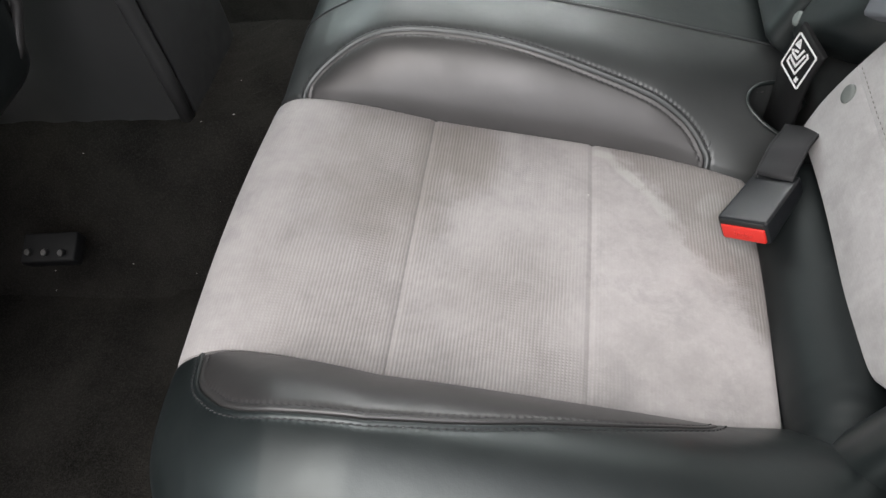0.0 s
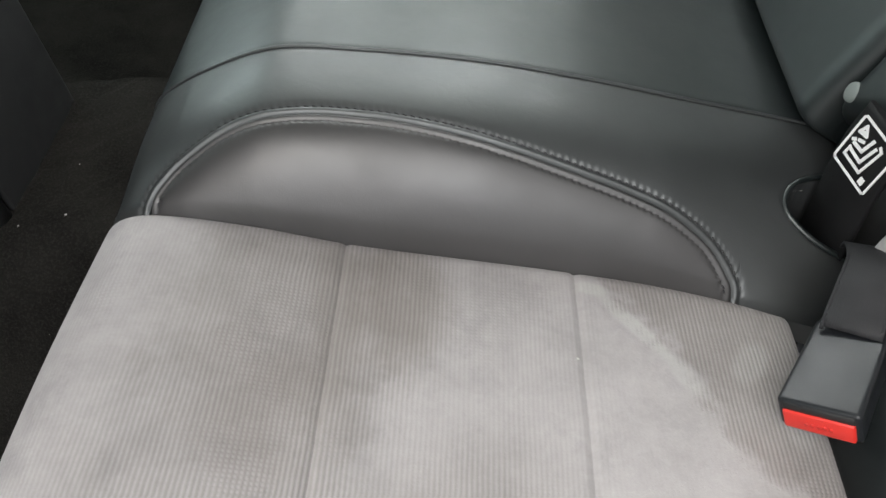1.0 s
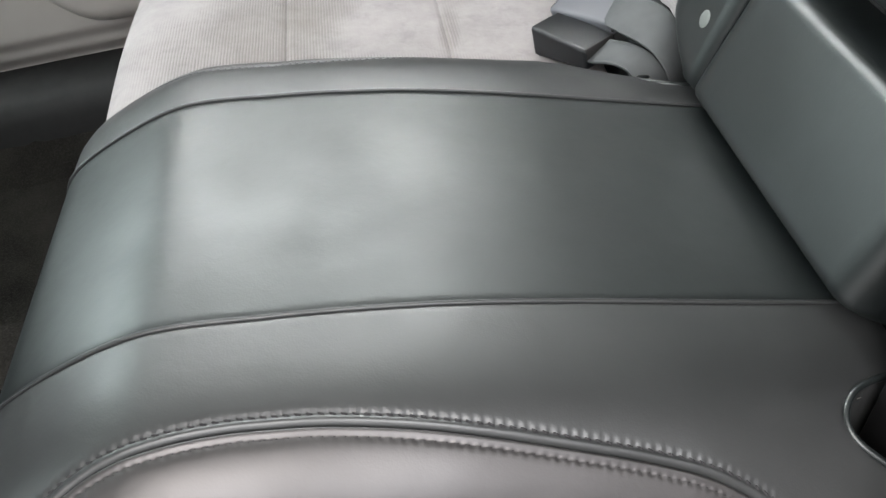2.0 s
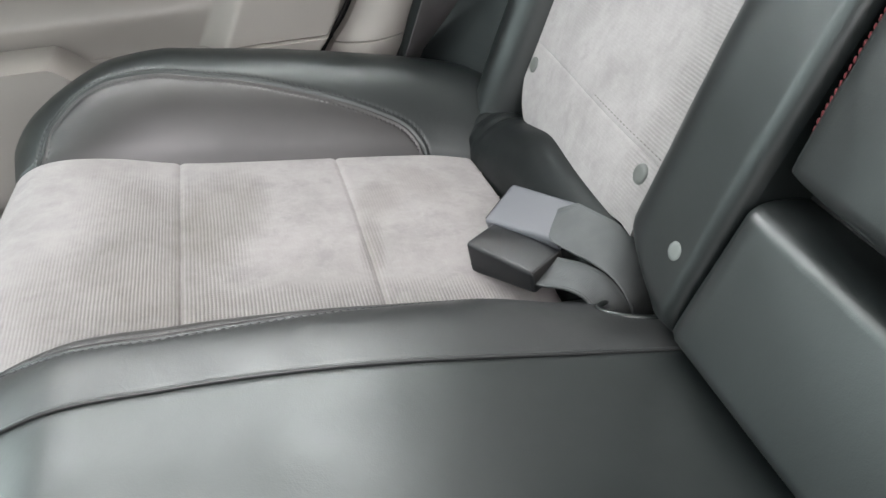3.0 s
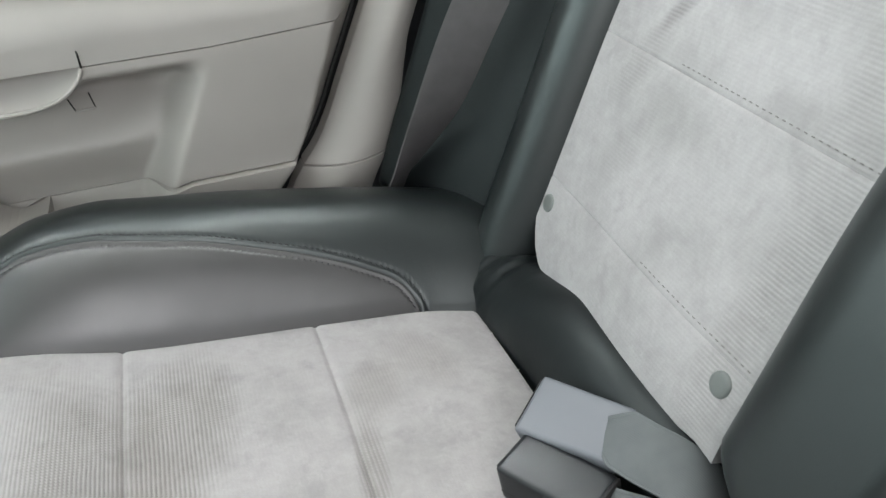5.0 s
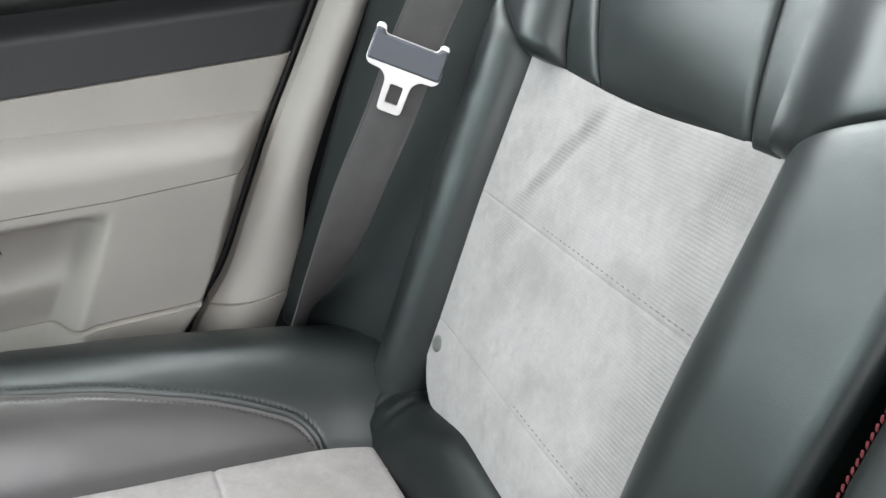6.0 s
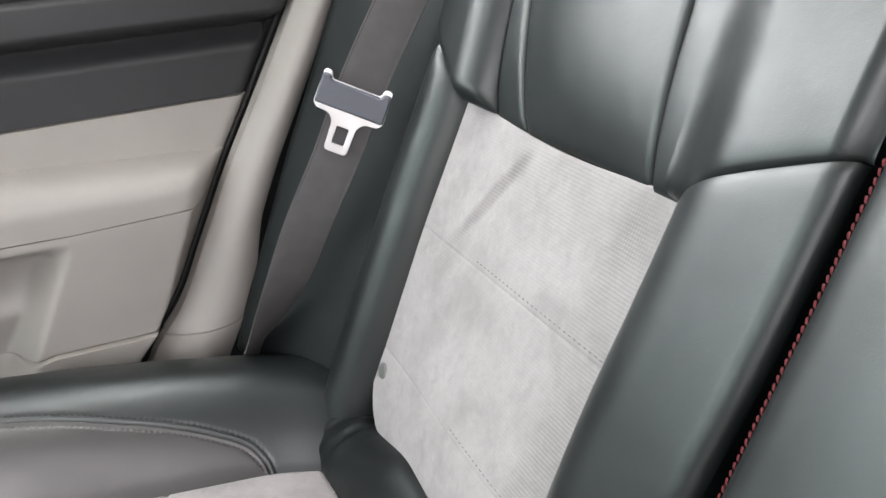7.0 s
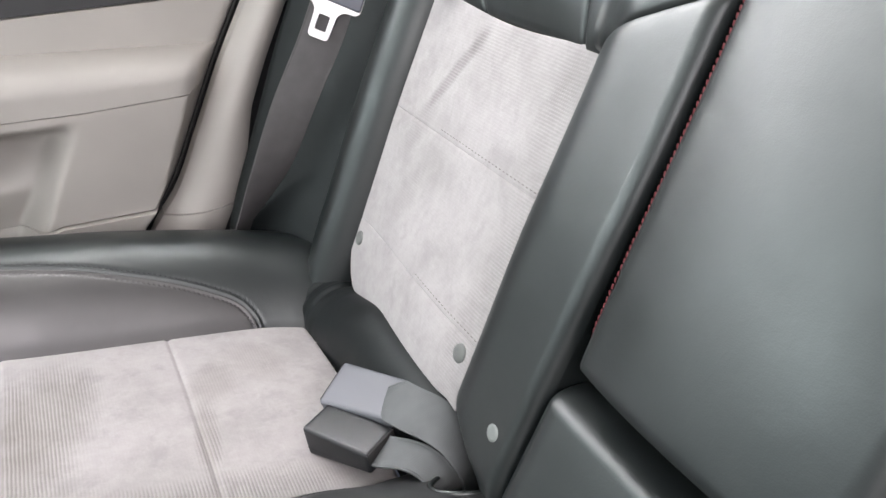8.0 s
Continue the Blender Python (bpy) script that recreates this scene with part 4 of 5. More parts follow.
# shoulder belt of the far seat
belt = thing("shoulder_belt", "dark grey seat belt hanging beside the backrest", "seat belt")
BELT = [(0.228, 0.574, 0.79), (0.186, 0.580, 0.7234), (0.1276, 0.588, 0.6296), (0.0948, 0.594, 0.5647), (0.0590, 0.603, 0.5001), (0.0265, 0.623, 0.4245), (0.0000, 0.650, 0.3634), (-0.0170, 0.667, 0.3258), (-0.026, 0.675, 0.285)]
belt_line = glide(BELT, 60)
acr = [Vector((0.86, -0.40, -0.33)).lerp(Vector((0.70, 0.70, 0.0)), min(1, max(0, (k - 32) / 22)) ** 1.3) for k in range(60)]
part("webbing", ribbon(belt_line, acr, 0.046, 0.0016), WEB_GREY, belt)
for edge in (-1, 1):
    rim_line = [Vector(p) + a.normalized() * edge * 0.0223 for p, a in zip(belt_line, acr)]
    part("selvedge", ribbon(rim_line, acr, 0.0022, 0.0018), WEB_GREY, belt)

tongue = thing("belt_tongue", "steel belt tongue with a grey plastic bar on the belt", "belt tongue")
tc = Vector((0.1165, 0.586, 0.6200))
t_down = Vector((-0.45, 0.06, -0.89)).normalized()
t_across = Vector((0.893, -0.40, -0.145))
t_across = (t_across - t_down * t_across.dot(t_down)).normalized()
m = frame_at(tc, t_across, t_across.cross(t_down) * -1)
if (m.to_3x3() @ Vector((0, 1, 0))).dot(t_down) < 0:
    m = m @ pose(0, 0, 0, 180, 0, 0)
toward = Vector((-0.118, -0.092, 0.825)) - tc
face = 1 if (m.to_3x3() @ Vector((0, 0, 1))).dot(toward) > 0 else -1


def plate(outline, hole, thick):
    """A flat plate with an outline and maybe one hole, in the local x y plane."""
    bm = bmesh.new()
    loops = [outline] + ([hole] if hole else [])
    edges = []
    for lp in loops:
        vs = [bm.verts.new((x, y, 0)) for x, y in lp]
        edges += [bm.edges.new((vs[k], vs[(k + 1) % len(vs)])) for k in range(len(vs))]
    bmesh.ops.triangle_fill(bm, use_beauty=True, use_dissolve=False, edges=edges)
    ext = bmesh.ops.extrude_face_region(bm, geom=bm.faces[:])
    bmesh.ops.translate(bm, vec=(0, 0, thick), verts=[v for v in ext["geom"] if isinstance(v, bmesh.types.BMVert)])
    bmesh.ops.recalc_face_normals(bm, faces=bm.faces[:])
    bmesh.ops.bevel(bm, geom=[e for e in bm.edges if len(e.link_faces) == 2 and e.calc_face_angle() > 0.9], offset=thick * 0.22, segments=1, affect="EDGES")
    return bm


def round_poly(points, r, n=5):
    """A polygon with round corners."""
    out = []
    c = len(points)
    for k in range(c):
        p, a, b = Vector(points[k]), Vector(points[k - 1]), Vector(points[(k + 1) % c])
        da, db = (a - p), (b - p)
        q = min(r, da.length * 0.45, db.length * 0.45)
        p0, p1 = p + da.normalized() * q, p + db.normalized() * q
        for i in range(n + 1):
            u = i / n
            v = p0 * (1 - u) ** 2 + p * 2 * u * (1 - u) + p1 * u**2
            out.append((v.x, v.y))
    return out


steel = round_poly([(-0.034, -0.0175), (-0.026, -0.0175), (-0.0245, -0.010), (0.0245, -0.010), (0.026, -0.0175), (0.034, -0.0175), (0.035, 0.0160), (0.031, 0.0205), (0.018, 0.0215), (0.0125, 0.028), (0.0115, 0.057), (-0.0115, 0.057), (-0.0125, 0.028), (-0.018, 0.0215), (-0.031, 0.0205), (-0.035, 0.0160)], 0.005)
hole = round_poly([(-0.0060, 0.031), (0.0060, 0.031), (0.0060, 0.048), (-0.0060, 0.048)], 0.0015)
part("steel_plate", moved(plate(steel, hole, 0.0022), m @ pose(0, 0, 0.002 * face)), CHROME, tongue, "polished steel tongue plate")
grip = round_poly([(-0.034, -0.0140), (-0.0265, -0.0140), (-0.024, -0.0095), (0.024, -0.0095), (0.0265, -0.0140), (0.034, -0.0140), (0.034, 0.0145), (-0.034, 0.0145)], 0.0025)
part("plastic_bar", moved(plate(grip, None, 0.008), m @ pose(0, 0, (0.0055 if face > 0 else -0.0055 - 0.004) - 0.002)), BAR_GREY, tongue, "grey plastic bar")

# anchor tag by the belt slot: a black sleeve with a white printed square
tag = thing("anchor_tag", "black fabric tag with a white printed pictogram", "fabric tag")
e1, e2 = Vector((0.0105, -0.0405, -0.004)), Vector((0.0112, -0.001, 0.0365))
corner = Vector((0.0391, -0.1618, 0.3446))
tn = e1.cross(e2).normalized()
if tn.dot(Vector((-0.18, -0.57, 0.73)) - corner) < 0:
    tn = -tn
x1, x2 = e1.normalized(), (e2 - e1.normalized() * e2.dot(e1.normalized())).normalized()
m = Matrix((x1, x2, tn)).transposed().to_4x4()
m.translation = corner + e1 * 0.5 + e2 * 0.5 + tn * 0.006
if m.determinant() < 0:
    m = m @ Matrix.Diagonal((1, -1, 1, 1))
mid = m.translation - tn * 0.0032
part("sleeve", ribbon(glide([(0.036, -0.187, 0.255), (0.040, -0.186, 0.300), tuple(mid), tuple(mid + e2 * 0.66)], 30), [e1] * 30, 0.048, 0.0050), LABEL_BLACK, tag)


def bars(name, segs, width, parent):
    """Printed strokes, each from a to b, as one thin raised print."""
    bm = bmesh.new()
    for (ax, ay), (bx, by) in segs:
        d = Vector((bx - ax, by - ay))
        n = Vector((-d.y, d.x)).normalized() * width / 2
        d = d.normalized() * width * 0.4
        quad = [(ax - d.x + n.x, ay - d.y + n.y), (ax - d.x - n.x, ay - d.y - n.y), (bx + d.x - n.x, by + d.y - n.y), (bx + d.x + n.x, by + d.y + n.y)]
        lo = [bm.verts.new((x, y, -0.0006)) for x, y in quad]
        hi = [bm.verts.new((x, y, 0.0003)) for x, y in quad]
        bm.faces.new(hi)
        for k in range(4):
            bm.faces.new((lo[k], lo[(k + 1) % 4], hi[(k + 1) % 4], hi[k]))
    return part(name, moved(bm, m), WHITE, parent)


h = 0.0182


def on_tag(*pts):
    """Strokes through points given as shares of the tag's sides."""
    q = [((u - 0.5) * 2 * h, (v - 0.5) * 2 * h) for u, v in pts]
    return list(zip(q, q[1:]))


bars("printed_border", on_tag((0.04, 0), (0.96, 0), (1, 0.04), (1, 0.96), (0.96, 1), (0.04, 1), (0, 0.96), (0, 0.04), (0.04, 0)), 0.0015, tag)
bars("printed_chevron", on_tag((0.155, 0.39), (0.148, 0.21), (0.645, 0.20), (0.74, 0.78), (0.66, 0.83)), 0.0017, tag)
bars("printed_chevron", on_tag((0.20, 0.36), (0.52, 0.34), (0.61, 0.74)), 0.0020, tag)
bars("printed_figure", on_tag((0.17, 0.49), (0.41, 0.50), (0.48, 0.80)) + on_tag((0.10, 0.52), (0.14, 0.55)) + on_tag((0.22, 0.60), (0.32, 0.64)), 0.0022, tag)
bars("printed_triangle", on_tag((0.11, 0.71), (0.175, 0.885), (0.295, 0.745), (0.11, 0.71)) + on_tag((0.15, 0.75), (0.23, 0.77)), 0.0019, tag)
bars("printed_block", on_tag((0.77, 0.11), (0.83, 0.11)) + on_tag((0.77, 0.17), (0.83, 0.17)), 0.0023, tag)
buckle_at("belt_buckle", "grey buckle leaning on the backrest above the fabric tag", frame_at((0.090, -0.262, 0.485), (0.25, -0.75, 0.45), (-0.85, -0.1, 0.5)), BUCKLE_GREY, False, (0.074, 0.050, 0.020))
# ---------- far rear door ----------
EDGE_Z = (0.10, 0.323, 0.361, 0.440, 0.519, 0.596, 0.696, 0.760, 0.84)
EDGE_X = (-0.22, -0.116, -0.082, -0.036, 0.008, 0.056, 0.116, 0.150, 0.19)


def door_edge(z):
    return spline(EDGE_Z, EDGE_X, z)


def door_sheet(x0, z0, z1, depth, nx=60, nz=30, inset=0.0, back=0.03, x1=None):
    """A door panel facing the cabin between z0(x) and z1(x), from x0 to the door's edge, at y = depth(x, z)."""
    tx, tz = edge_samples(nx, 0.02), edge_samples(nz, 0.04)
    TX, TZ = np.meshgrid(tx, tz, indexing="ij")
    Zg = 0.5 * (z0(0 * TX) + z1(0 * TX))
    for _ in range(4):
        right = x1(Zg) if x1 else door_edge(Zg) - inset
        X = x0 + (right - x0) * TX
        Zg = z0(X) + (z1(X) - z0(X)) * TZ
    P = np.stack([X, depth(X, Zg), Zg], -1)
    return shell(P, (0, back, 0), np.stack([X, Zg], -1), flip=False)


door = thing("rear_door", "closed rear door with beige and dark grey trim", "car door")
X_FRONT = -0.86
belt_z = lambda x: 0.596 - 0.025 * (np.asarray(x, float) - 0.05)
crease_z = lambda x: 0.494 - 0.02 * (np.asarray(x, float) + 0.02) - 0.050 * np.minimum(np.asarray(x, float) + 0.16, 0)
foot_z = lambda x: 0.3545 + 0.066 * np.maximum(-0.094 - np.asarray(x, float), 0) + 0.010 * np.maximum(-0.22 - np.asarray(x, float), 0) - 0.013 * np.clip((-0.215 - np.asarray(x, float)) / 0.05, 0, 1)
arm_top = lambda x: 0.541 - 0.10 * (np.asarray(x, float) - 0.0)


def round_edge(X, Z):
    return 0.010 * (1 - np.clip((door_edge(Z) - X) / 0.012, 0, 1)) ** 2


part("upper_trim", door_sheet(X_FRONT, belt_z, lambda x: belt_z(x) + 0.078, lambda X, Z: 0.776 + 0.022 * smooth(0.048, 0.074, Z - belt_z(X)) + round_edge(X, Z)), GREY_VINYL, door, "dark grey vinyl upper trim")


def sill_roll(X, Z):
    d = Z - belt_z(X)
    out = 0.036 * np.sqrt(smooth(0.074, 0.092, d)) * (1 - 0.55 * smooth(0.120, 0.185, d))
    return 0.786 - out + 0.005 * np.exp(-(((d - 0.124) / 0.0028) ** 2)) + 0.005 * np.exp(-(((d - 0.143) / 0.0028) ** 2)) + round_edge(X, Z)


part("window_sill_trim", door_sheet(X_FRONT, lambda x: belt_z(x) + 0.074, lambda x: belt_z(x) + 0.19, sill_roll, nz=72), GREY_VINYL, door, "dark grey vinyl sill trim")
part("mid_panel", door_sheet(X_FRONT, lambda x: arm_top(x) - 0.012, lambda x: belt_z(x) - 0.0015, lambda X, Z: 0.772 + round_edge(X, Z)), BEIGE, door)


def facet(X, Z):
    """1 on the panel, falling to 0 over the slanted face along the door's rear edge."""
    wide = 0.016 + 0.016 * np.clip((Z - 0.36) / 0.18, 0, 1)
    return np.clip((door_edge(Z) - X - 0.004) / wide, 0, 1)


def arm_depth(X, Z):
    u = np.clip((Z - crease_z(X)) / (arm_top(X) - crease_z(X)), 0, 1)
    out = 0.003 + 0.049 * np.maximum(0, 1 - np.clip((u - 0.30) / 0.70, 0, 1) ** 2.6) ** 0.62
    return 0.771 - out * facet(X, Z) + round_edge(X, Z)


part("door_armrest", door_sheet(X_FRONT, lambda x: crease_z(x) + 0.0012, arm_top, arm_depth, nz=36), BEIGE, door, "beige door armrest")


def recess_edge(Z):
    return -0.165 - 0.065 * np.clip((0.478 - Z) / 0.12, -0.2, 1.4)


def cup_floor(x):
    """Lower rim of the pull cup."""
    u = np.clip((np.asarray(x, float) + 0.346) / 0.072, -1, 1)
    return crease_z(x) - 0.0335 * np.maximum(1 - np.abs(u) ** 2.6, 0) ** 0.7


HEM = 0.018  # how far the scoop runs back in again at its foot


def lower_depth(X, Z):
    flat = 0.7195 + 0.012 * np.clip((0.49 - Z) / 0.14, 0, 1.5)
    top = crease_z(X)
    rec = smooth(0.0, 0.034, recess_edge(Z) - X) * smooth(0.0, 0.026, top - 0.008 - Z)
    d = top - 0.008 - Z
    hollow = 0.038 + 0.048 * smooth(0.0, 0.040, d) * (1 - smooth(0.036, 0.092, d)) * smooth(0.0, 0.09, recess_edge(Z) - X) + HEM * smooth(0.085, 0.140, d)
    bowl = 0.9 * np.clip(Z - cup_floor(X), 0, 0.028) * (np.abs(X + 0.346) < 0.0715)
    rec = rec * (1 - smooth(-0.010, 0.0, Z - cup_floor(X)) * (np.abs(X + 0.346) < 0.076))
    return 0.771 - (0.771 - flat) * facet(X, Z) + rec * hollow + bowl + round_edge(X, Z)


part("lower_panel", door_sheet(X_FRONT, foot_z, crease_z, lower_depth, 260, 64, back=0.11), BEIGE, door)
part("bottom_strip", door_sheet(X_FRONT, lambda x: 0.158 + 0 * x, lambda x: foot_z(x) - 0.002 + 0.0018 * smooth(-0.235, -0.265, np.asarray(x, float)), lambda X, Z: 0.771 - 0.049 * facet(X, Z) + 0.012 * smooth(0.215, 0.19, Z) + 0.018 * smooth(0.186, 0.158, Z) + (0.0475 + 0.9 * HEM) * smooth(0.0, 0.034, recess_edge(Z) - X) * smooth(0.045, 0.0, foot_z(X) - Z) + round_edge(X, Z), 160, 50), BEIGE, door)


def pocket_low(x):
    return 0.219 + 0.11 * np.clip((-0.575 - np.asarray(x, float)) / 0.115, 0, 1) ** 2.4


def pocket_depth(X, Z):
    d = np.minimum(np.minimum(Z - pocket_low(X), 0.05), np.minimum(X + 0.692, -0.359 - X))
    return 0.724 - 0.034 * np.sqrt(np.clip(1 - (1 - np.clip(d / 0.030, 0, 1)) ** 2, 0, 1))


part("door_pocket", door_sheet(-0.69, pocket_low, lambda x: foot_z(x) + 0.029 * smooth(-0.385, -0.43, x), pocket_depth, 60, 40, back=0.08, x1=lambda z: -0.360 + 0 * z), BEIGE, door, "beige door pocket")
# pull cup: rim and the seams of the lid above it
rim = [(x, 0.7185, float(cup_floor(x)) + 0.0006) for x in np.linspace(-0.4178, -0.2742, 49)]
part("pull_cup", tube(rim, 0.0020, 8), BEIGE, door, "beige pull cup rim")
for xa in (-0.4185, -0.2735):
    za = float(crease_z(xa))
    part("pull_cup_seam", tube([(xa, 0.7185, za), (xa + 0.001, 0.7195, za + 0.015), (xa + 0.004, 0.7305, za + 0.034), (xa + 0.007, 0.748, za + 0.047)], 0.0010, 6), RUBBER, door)
# relief outline in the beige; its shaded sides are painted as black strips
sq = [(-0.3095, 0.4510), (-0.3045, 0.4405), (-0.2855, 0.4400), (-0.2885, 0.4525)]
for k in range(3):
    mark = [(x, float(lower_depth(np.array(x), np.array(z))) - (0.0011 if k == 1 else 0.0004), z) for x, z in sq[k : k + 2]]
    part("embossed_mark", tube(mark, 0.0015 if k == 1 else 0.0007, 6), BEIGE if k == 1 else RUBBER, door)

seal = thing("door_seal", "black rubber seal along the door edge", "door seal", kind="structure")
zs = np.linspace(0.12, 0.83, 40)
for off, y, r in ((0.0030, 0.780, 0.0030),):
    part("seal_tube", tube([(float(door_edge(z)) + off, y, z) for z in zs], r, 8), RUBBER, seal)

# ---------- pillar trim ----------
pillar = thing("pillar_trim", "beige plastic trim between door and seat", "pillar trim", kind="structure")


def pillar_piece(z0, z1, nz, lift=0.0):
    tz, tx = np.linspace(0, 1, nz), edge_samples(18, 0.06)
    TZ, TX = np.meshgrid(tz, tx, indexing="ij")
    Zp = z0 + (z1 - z0) * TZ
    left = door_edge(Zp) + 0.0062
    wide = np.interp(Zp, [0.10, 0.335, 0.40, 0.46, 0.68, 0.85], [0.104, 0.095, 0.073, 0.057, 0.044, 0.043])
    X = left + wide * TX
    Yp = 0.752 - lift - 0.026 * np.sin(np.pi * np.clip(TX * 0.85, 0, 1)) ** 0.8
    return shell(np.stack([X, Yp, Zp], -1), (0, 0.02, 0), None, flip=True)


part("upper_trim", pillar_piece(0.338, 0.86, 50), BEIGE, pillar)
part("lower_trim", pillar_piece(0.10, 0.3365, 20, 0.002), BEIGE, pillar)

# ---------- floor, tunnel, sill ----------
floor = new("floor")
tagged(floor, "black carpeted car floor with a raised tunnel", "floor", kind="structure")
xs, ys = np.linspace(-1.75, 0.05, 110), np.linspace(-0.70, 0.70, 100)
X, Y = np.meshgrid(xs, ys, indexing="ij")
tun = 0.230 * (1 - np.where(Y > 0, smooth(0.118, 0.165, Y), smooth(0.095, 0.30, -Y)))
Zf = tun + 0.09 * smooth(0.56, 0.68, np.abs(Y)) + 0.04 * smooth(-0.42, -0.30, X)
rng = np.random.RandomState(3)
Zf = Zf + 0.0015 * rng.randn(*Zf.shape)
part("carpet", shell(np.stack([X, Y, Zf], -1), (0, 0, -0.05), None), CARPET, floor, "worn black carpet")
lint = new("lint_specks")
tagged(lint, "pale lint specks on the carpet and the seat", "lint", kind="stuff")
bm = bmesh.new()
for k in range(26):
    x, y = rng.uniform(-0.95, -0.52), rng.uniform(-0.62, -0.02)
    z = 0.230 * float(1 - smooth(0.095, 0.30, abs(y))) + 0.003
    r = rng.uniform(0.0004, 0.0010)
    bmesh.ops.create_icosphere(bm, subdivisions=1, radius=r, matrix=pose(x, y, z, 0, 0, rng.uniform(0, 180)) @ Matrix.Diagonal((rng.uniform(0.8, 2.4), 1, 0.6, 1)))
for y, dx in ((0.470, 0.0), (0.415, 0.001), (0.360, -0.001), (-0.300, -0.150)):
    P, N = seat_at(s_of_x(0.004 + dx), np.array(y))
    bmesh.ops.create_icosphere(bm, subdivisions=1, radius=0.0009, matrix=Matrix.Translation(Vector(P) + Vector(N) * 0.0006) @ Matrix.Diagonal((1.6, 1, 0.6, 1)))
part("specks", bm, LINT, lint)

sill = thing("door_sill", "black plastic sill plate below the far door", "door sill", kind="structure")
tx = np.linspace(-0.95, -0.2, 20)
pr = np.array([(0.655, 0.05), (0.660, 0.115), (0.668, 0.140), (0.684, 0.152), (0.73, 0.156), (0.80, 0.156)])
part("sill_plate", shell(np.array([[(x, y, z) for y, z in pr] for x in tx]), (0, 0, -0.03), None), RUBBER, sill)

# ---------- console and front seat ----------
console = thing("centre_console", "dark grey plastic console between the front seats", "console")


def console_taper(bm):
    for v in bm.verts:
        if v.co.z > 0:
            v.co.y *= 1.12


part("console_body", moved(box((0.80, 0.190, 0.46), 0.016, 3, console_taper), pose(-1.06, 0.003, 0.43)), CONSOLE, console)
part("corner_welt", tube([(-0.662, -0.088, 0.215), (-0.660, -0.094, 0.32), (-0.659, -0.100, 0.43), (-0.659, -0.106, 0.62)], 0.010, 12), CONSOLE, console)
part("rear_panel", moved(box((0.010, 0.165, 0.40), 0.004, 2), pose(-0.657, 0.003, 0.42)), CONSOLE, console, "dark rear face of the console")

front_seat = thing("front_seat", "dark front seat seen from behind", "car seat")


def seat_taper(bm):
    for v in bm.verts:
        if v.co.z > 0:
            v.co.x += 0.16
            v.co.y *= 0.92


part("seat_back", moved(box((0.13, 0.50, 0.66), 0.040, 4, seat_taper), pose(-0.80, -0.425, 0.71)), LEATHER, front_seat)
part("seat_base", moved(box((0.50, 0.50, 0.15), 0.040, 4), pose(-1.18, -0.40, 0.30)), LEATHER, front_seat)
# added paler cord that paints the highlight on the seat back's rounded corner
part("edge_highlight", tube([(-0.752, -0.240, 0.395), (-0.728, -0.206, 0.425), (-0.712, -0.188, 0.470), (-0.690, -0.182, 0.60), (-0.63, -0.19, 0.95)], 0.006, 8), LEATHER_GREY, front_seat)
bracket = thing("seat_rail_bracket", "black steel rail bracket with screws on the carpet", "seat rail")
part("bracket_plate", moved(box((0.075, 0.040, 0.022), 0.003, 2), pose(-0.832, -0.246, 0.146, 22, 0, 4)), LABEL_BLACK, bracket)
for k in range(3):
    bm = bmesh.new()
    bmesh.ops.create_cone(bm, cap_ends=True, segments=12, radius1=0.005, radius2=0.004, depth=0.004)
    part("screw", moved(bm, pose(-0.857 + 0.024 * k, -0.260, 0.157, 40, 0, 0)), DARK_STEEL, bracket)

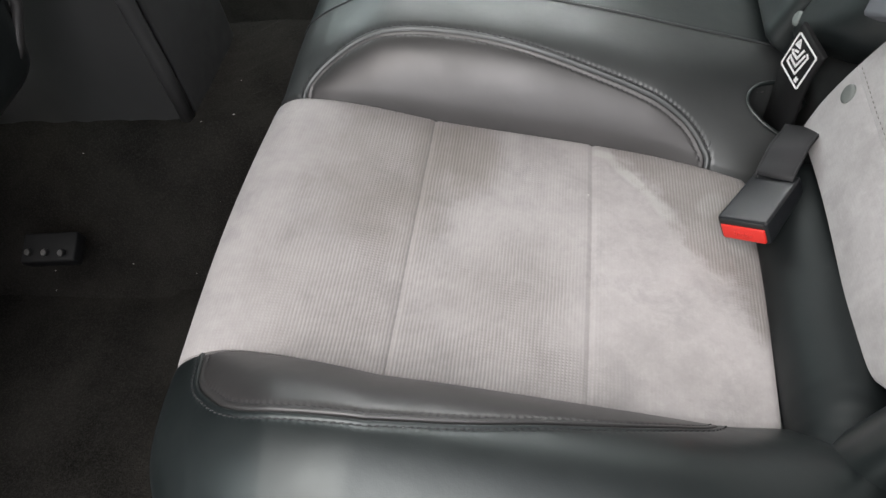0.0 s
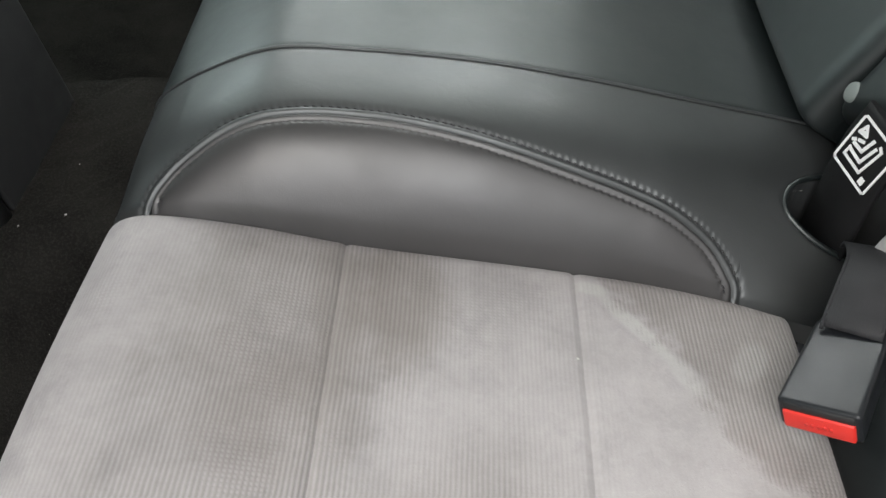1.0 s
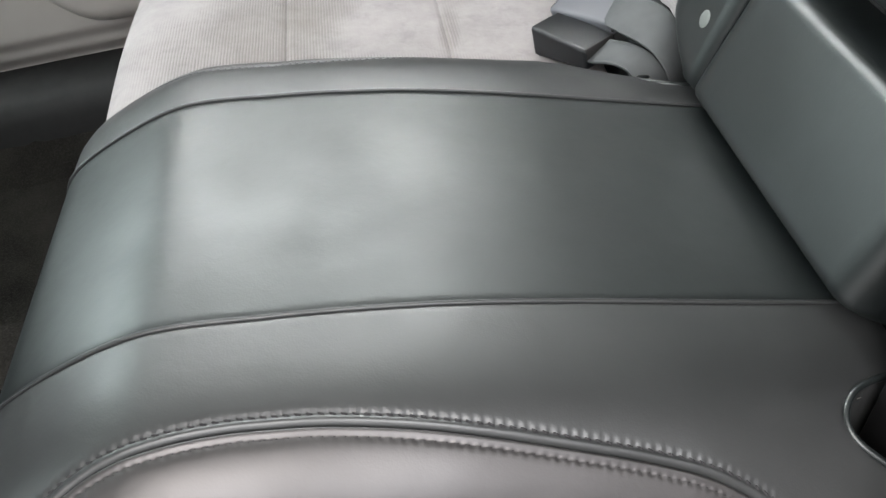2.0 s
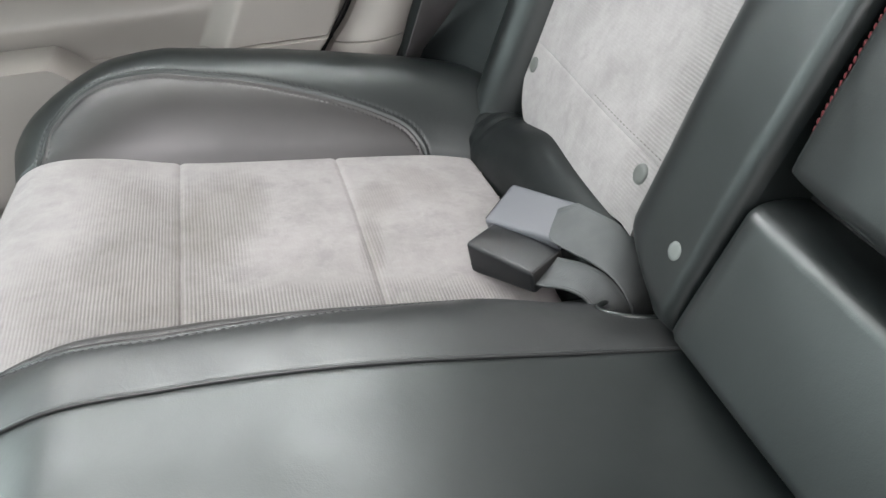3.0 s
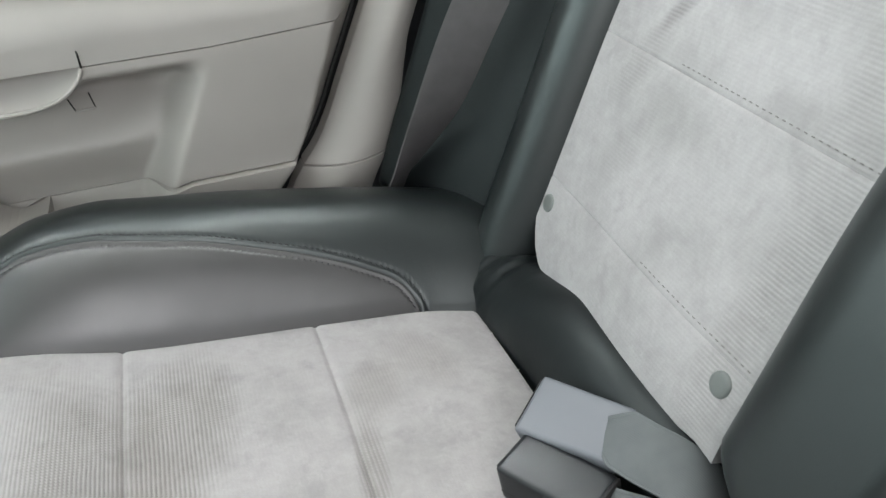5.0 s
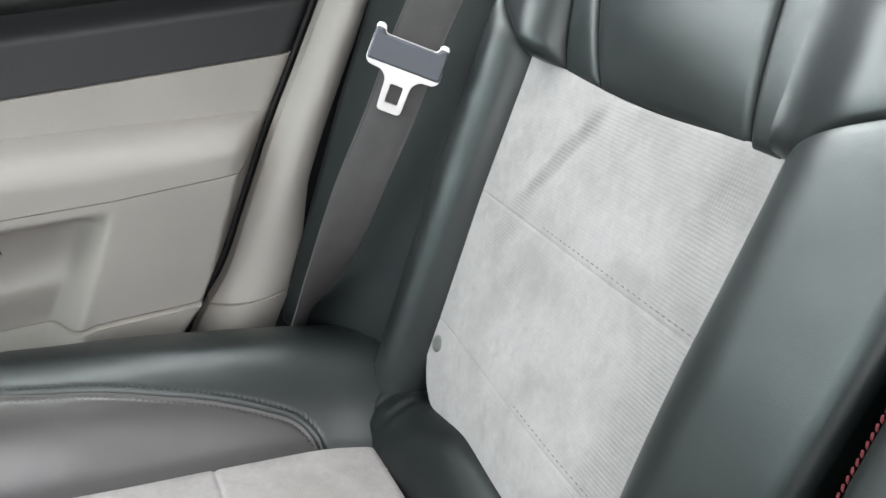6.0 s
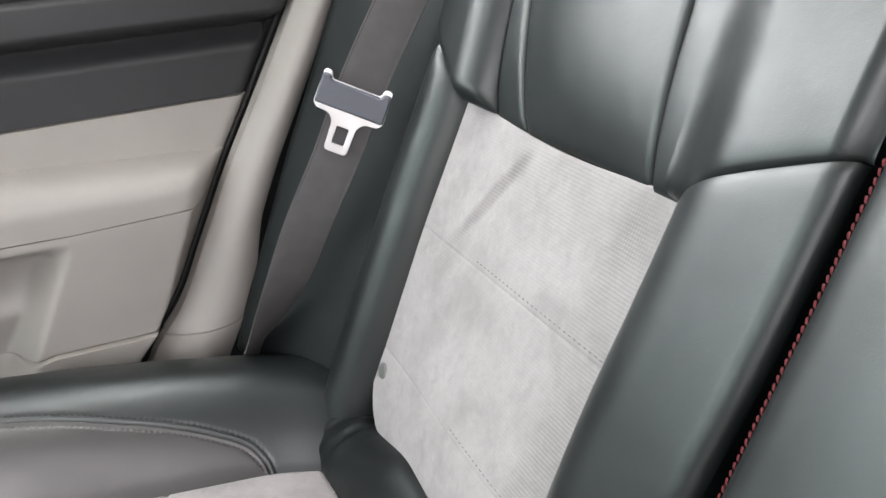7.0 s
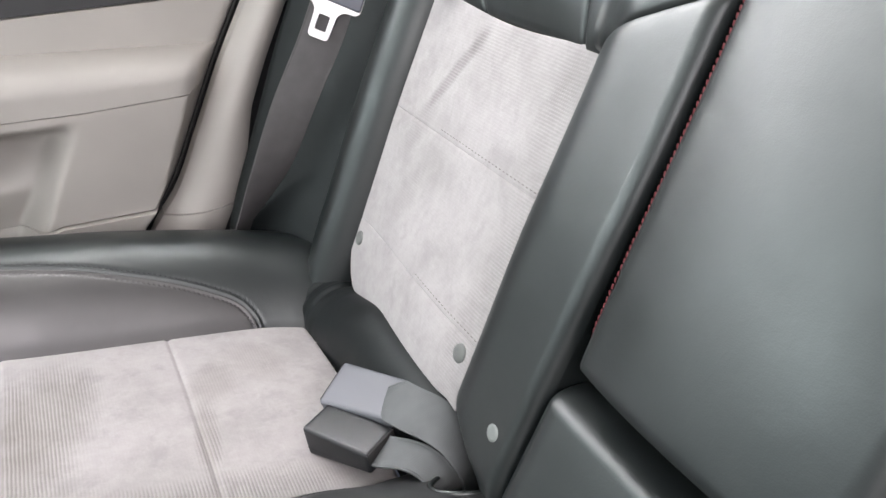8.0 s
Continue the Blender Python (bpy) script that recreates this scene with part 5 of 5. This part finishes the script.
# added out of view: a pale ground that bounces light up to the headliner
ground = part("ground", shell(np.array([[(x, y, -0.32) for y in np.linspace(-12, 12, 9)] for x in np.linspace(-12, 12, 9)]), (0, 0, -0.1), None), plastic_material("bounce_grey", (0.34, 0.335, 0.32), 0.9, 300, 0.5), None)
tagged(ground, "unseen grey ground outside the car, added to bounce light", "ground", kind="structure")

# ---------- body shell that closes the place ----------


def slab(name, label, lo, hi, mat):
    size = [b - a for a, b in zip(lo, hi)]
    mid = [(a + b) / 2 for a, b in zip(lo, hi)]
    ob = part(name, moved(box(size, 0.004, 1), pose(*mid)), mat, None)
    return tagged(ob, label, "car body", kind="structure")


slab("ceiling", "light fabric headliner", (-1.9, -0.62, 1.20), (1.15, 0.66, 1.24), HEADLINER)
slab("wall_far_front", "dark far front door trim", (-1.9, 0.80, 0.0), (-0.87, 0.86, 0.82), GREY_VINYL)
slab("wall_far_rear", "light trim of the far rear quarter", (0.30, 0.80, 0.0), (1.15, 0.86, 1.20), BEIGE)
slab("wall_far_lower", "dark outer skin of the far door", (-0.86, 0.81, 0.0), (0.29, 0.86, 0.76), GREY_VINYL)
slab("wall_far_pillar", "light trim of the far centre pillar", (-0.90, 0.81, 0.83), (-0.78, 0.86, 1.20), BEIGE)
slab("wall_near_front", "dark near front door trim", (-1.9, -0.80, 0.0), (-0.86, -0.74, 0.82), GREY_VINYL)
slab("wall_near_rear", "light trim of the near rear quarter", (0.16, -0.80, 0.0), (1.15, -0.74, 1.20), BEIGE)
slab("wall_near_sill", "dark sill under the near door opening", (-0.85, -0.80, -0.05), (0.15, -0.72, 0.14), GREY_VINYL)
slab("wall_near_pillar", "light trim of the near centre pillar", (-0.90, -0.80, 0.83), (-0.80, -0.74, 1.20), BEIGE)
slab("wall_front", "black dashboard", (-1.9, -0.73, 0.0), (-1.80, 0.79, 0.90), BLACK_PLASTIC)
slab("parcel_shelf", "dark parcel shelf behind the backrest", (0.42, -0.73, 0.80), (1.12, 0.79, 0.84), GREY_VINYL)
slab("wall_rear", "dark panel below the rear window", (1.12, -0.73, 0.0), (1.15, 0.79, 0.95), GREY_VINYL)
window = thing("window_1", "closed far rear door window", "window", kind="structure")
pane = part("pane", moved(box((1.05, 0.004, 0.43), 0), pose(-0.25, 0.745, 0.995, 21.5, 0, 0)), GLASS, window)
pane.visible_shadow = False
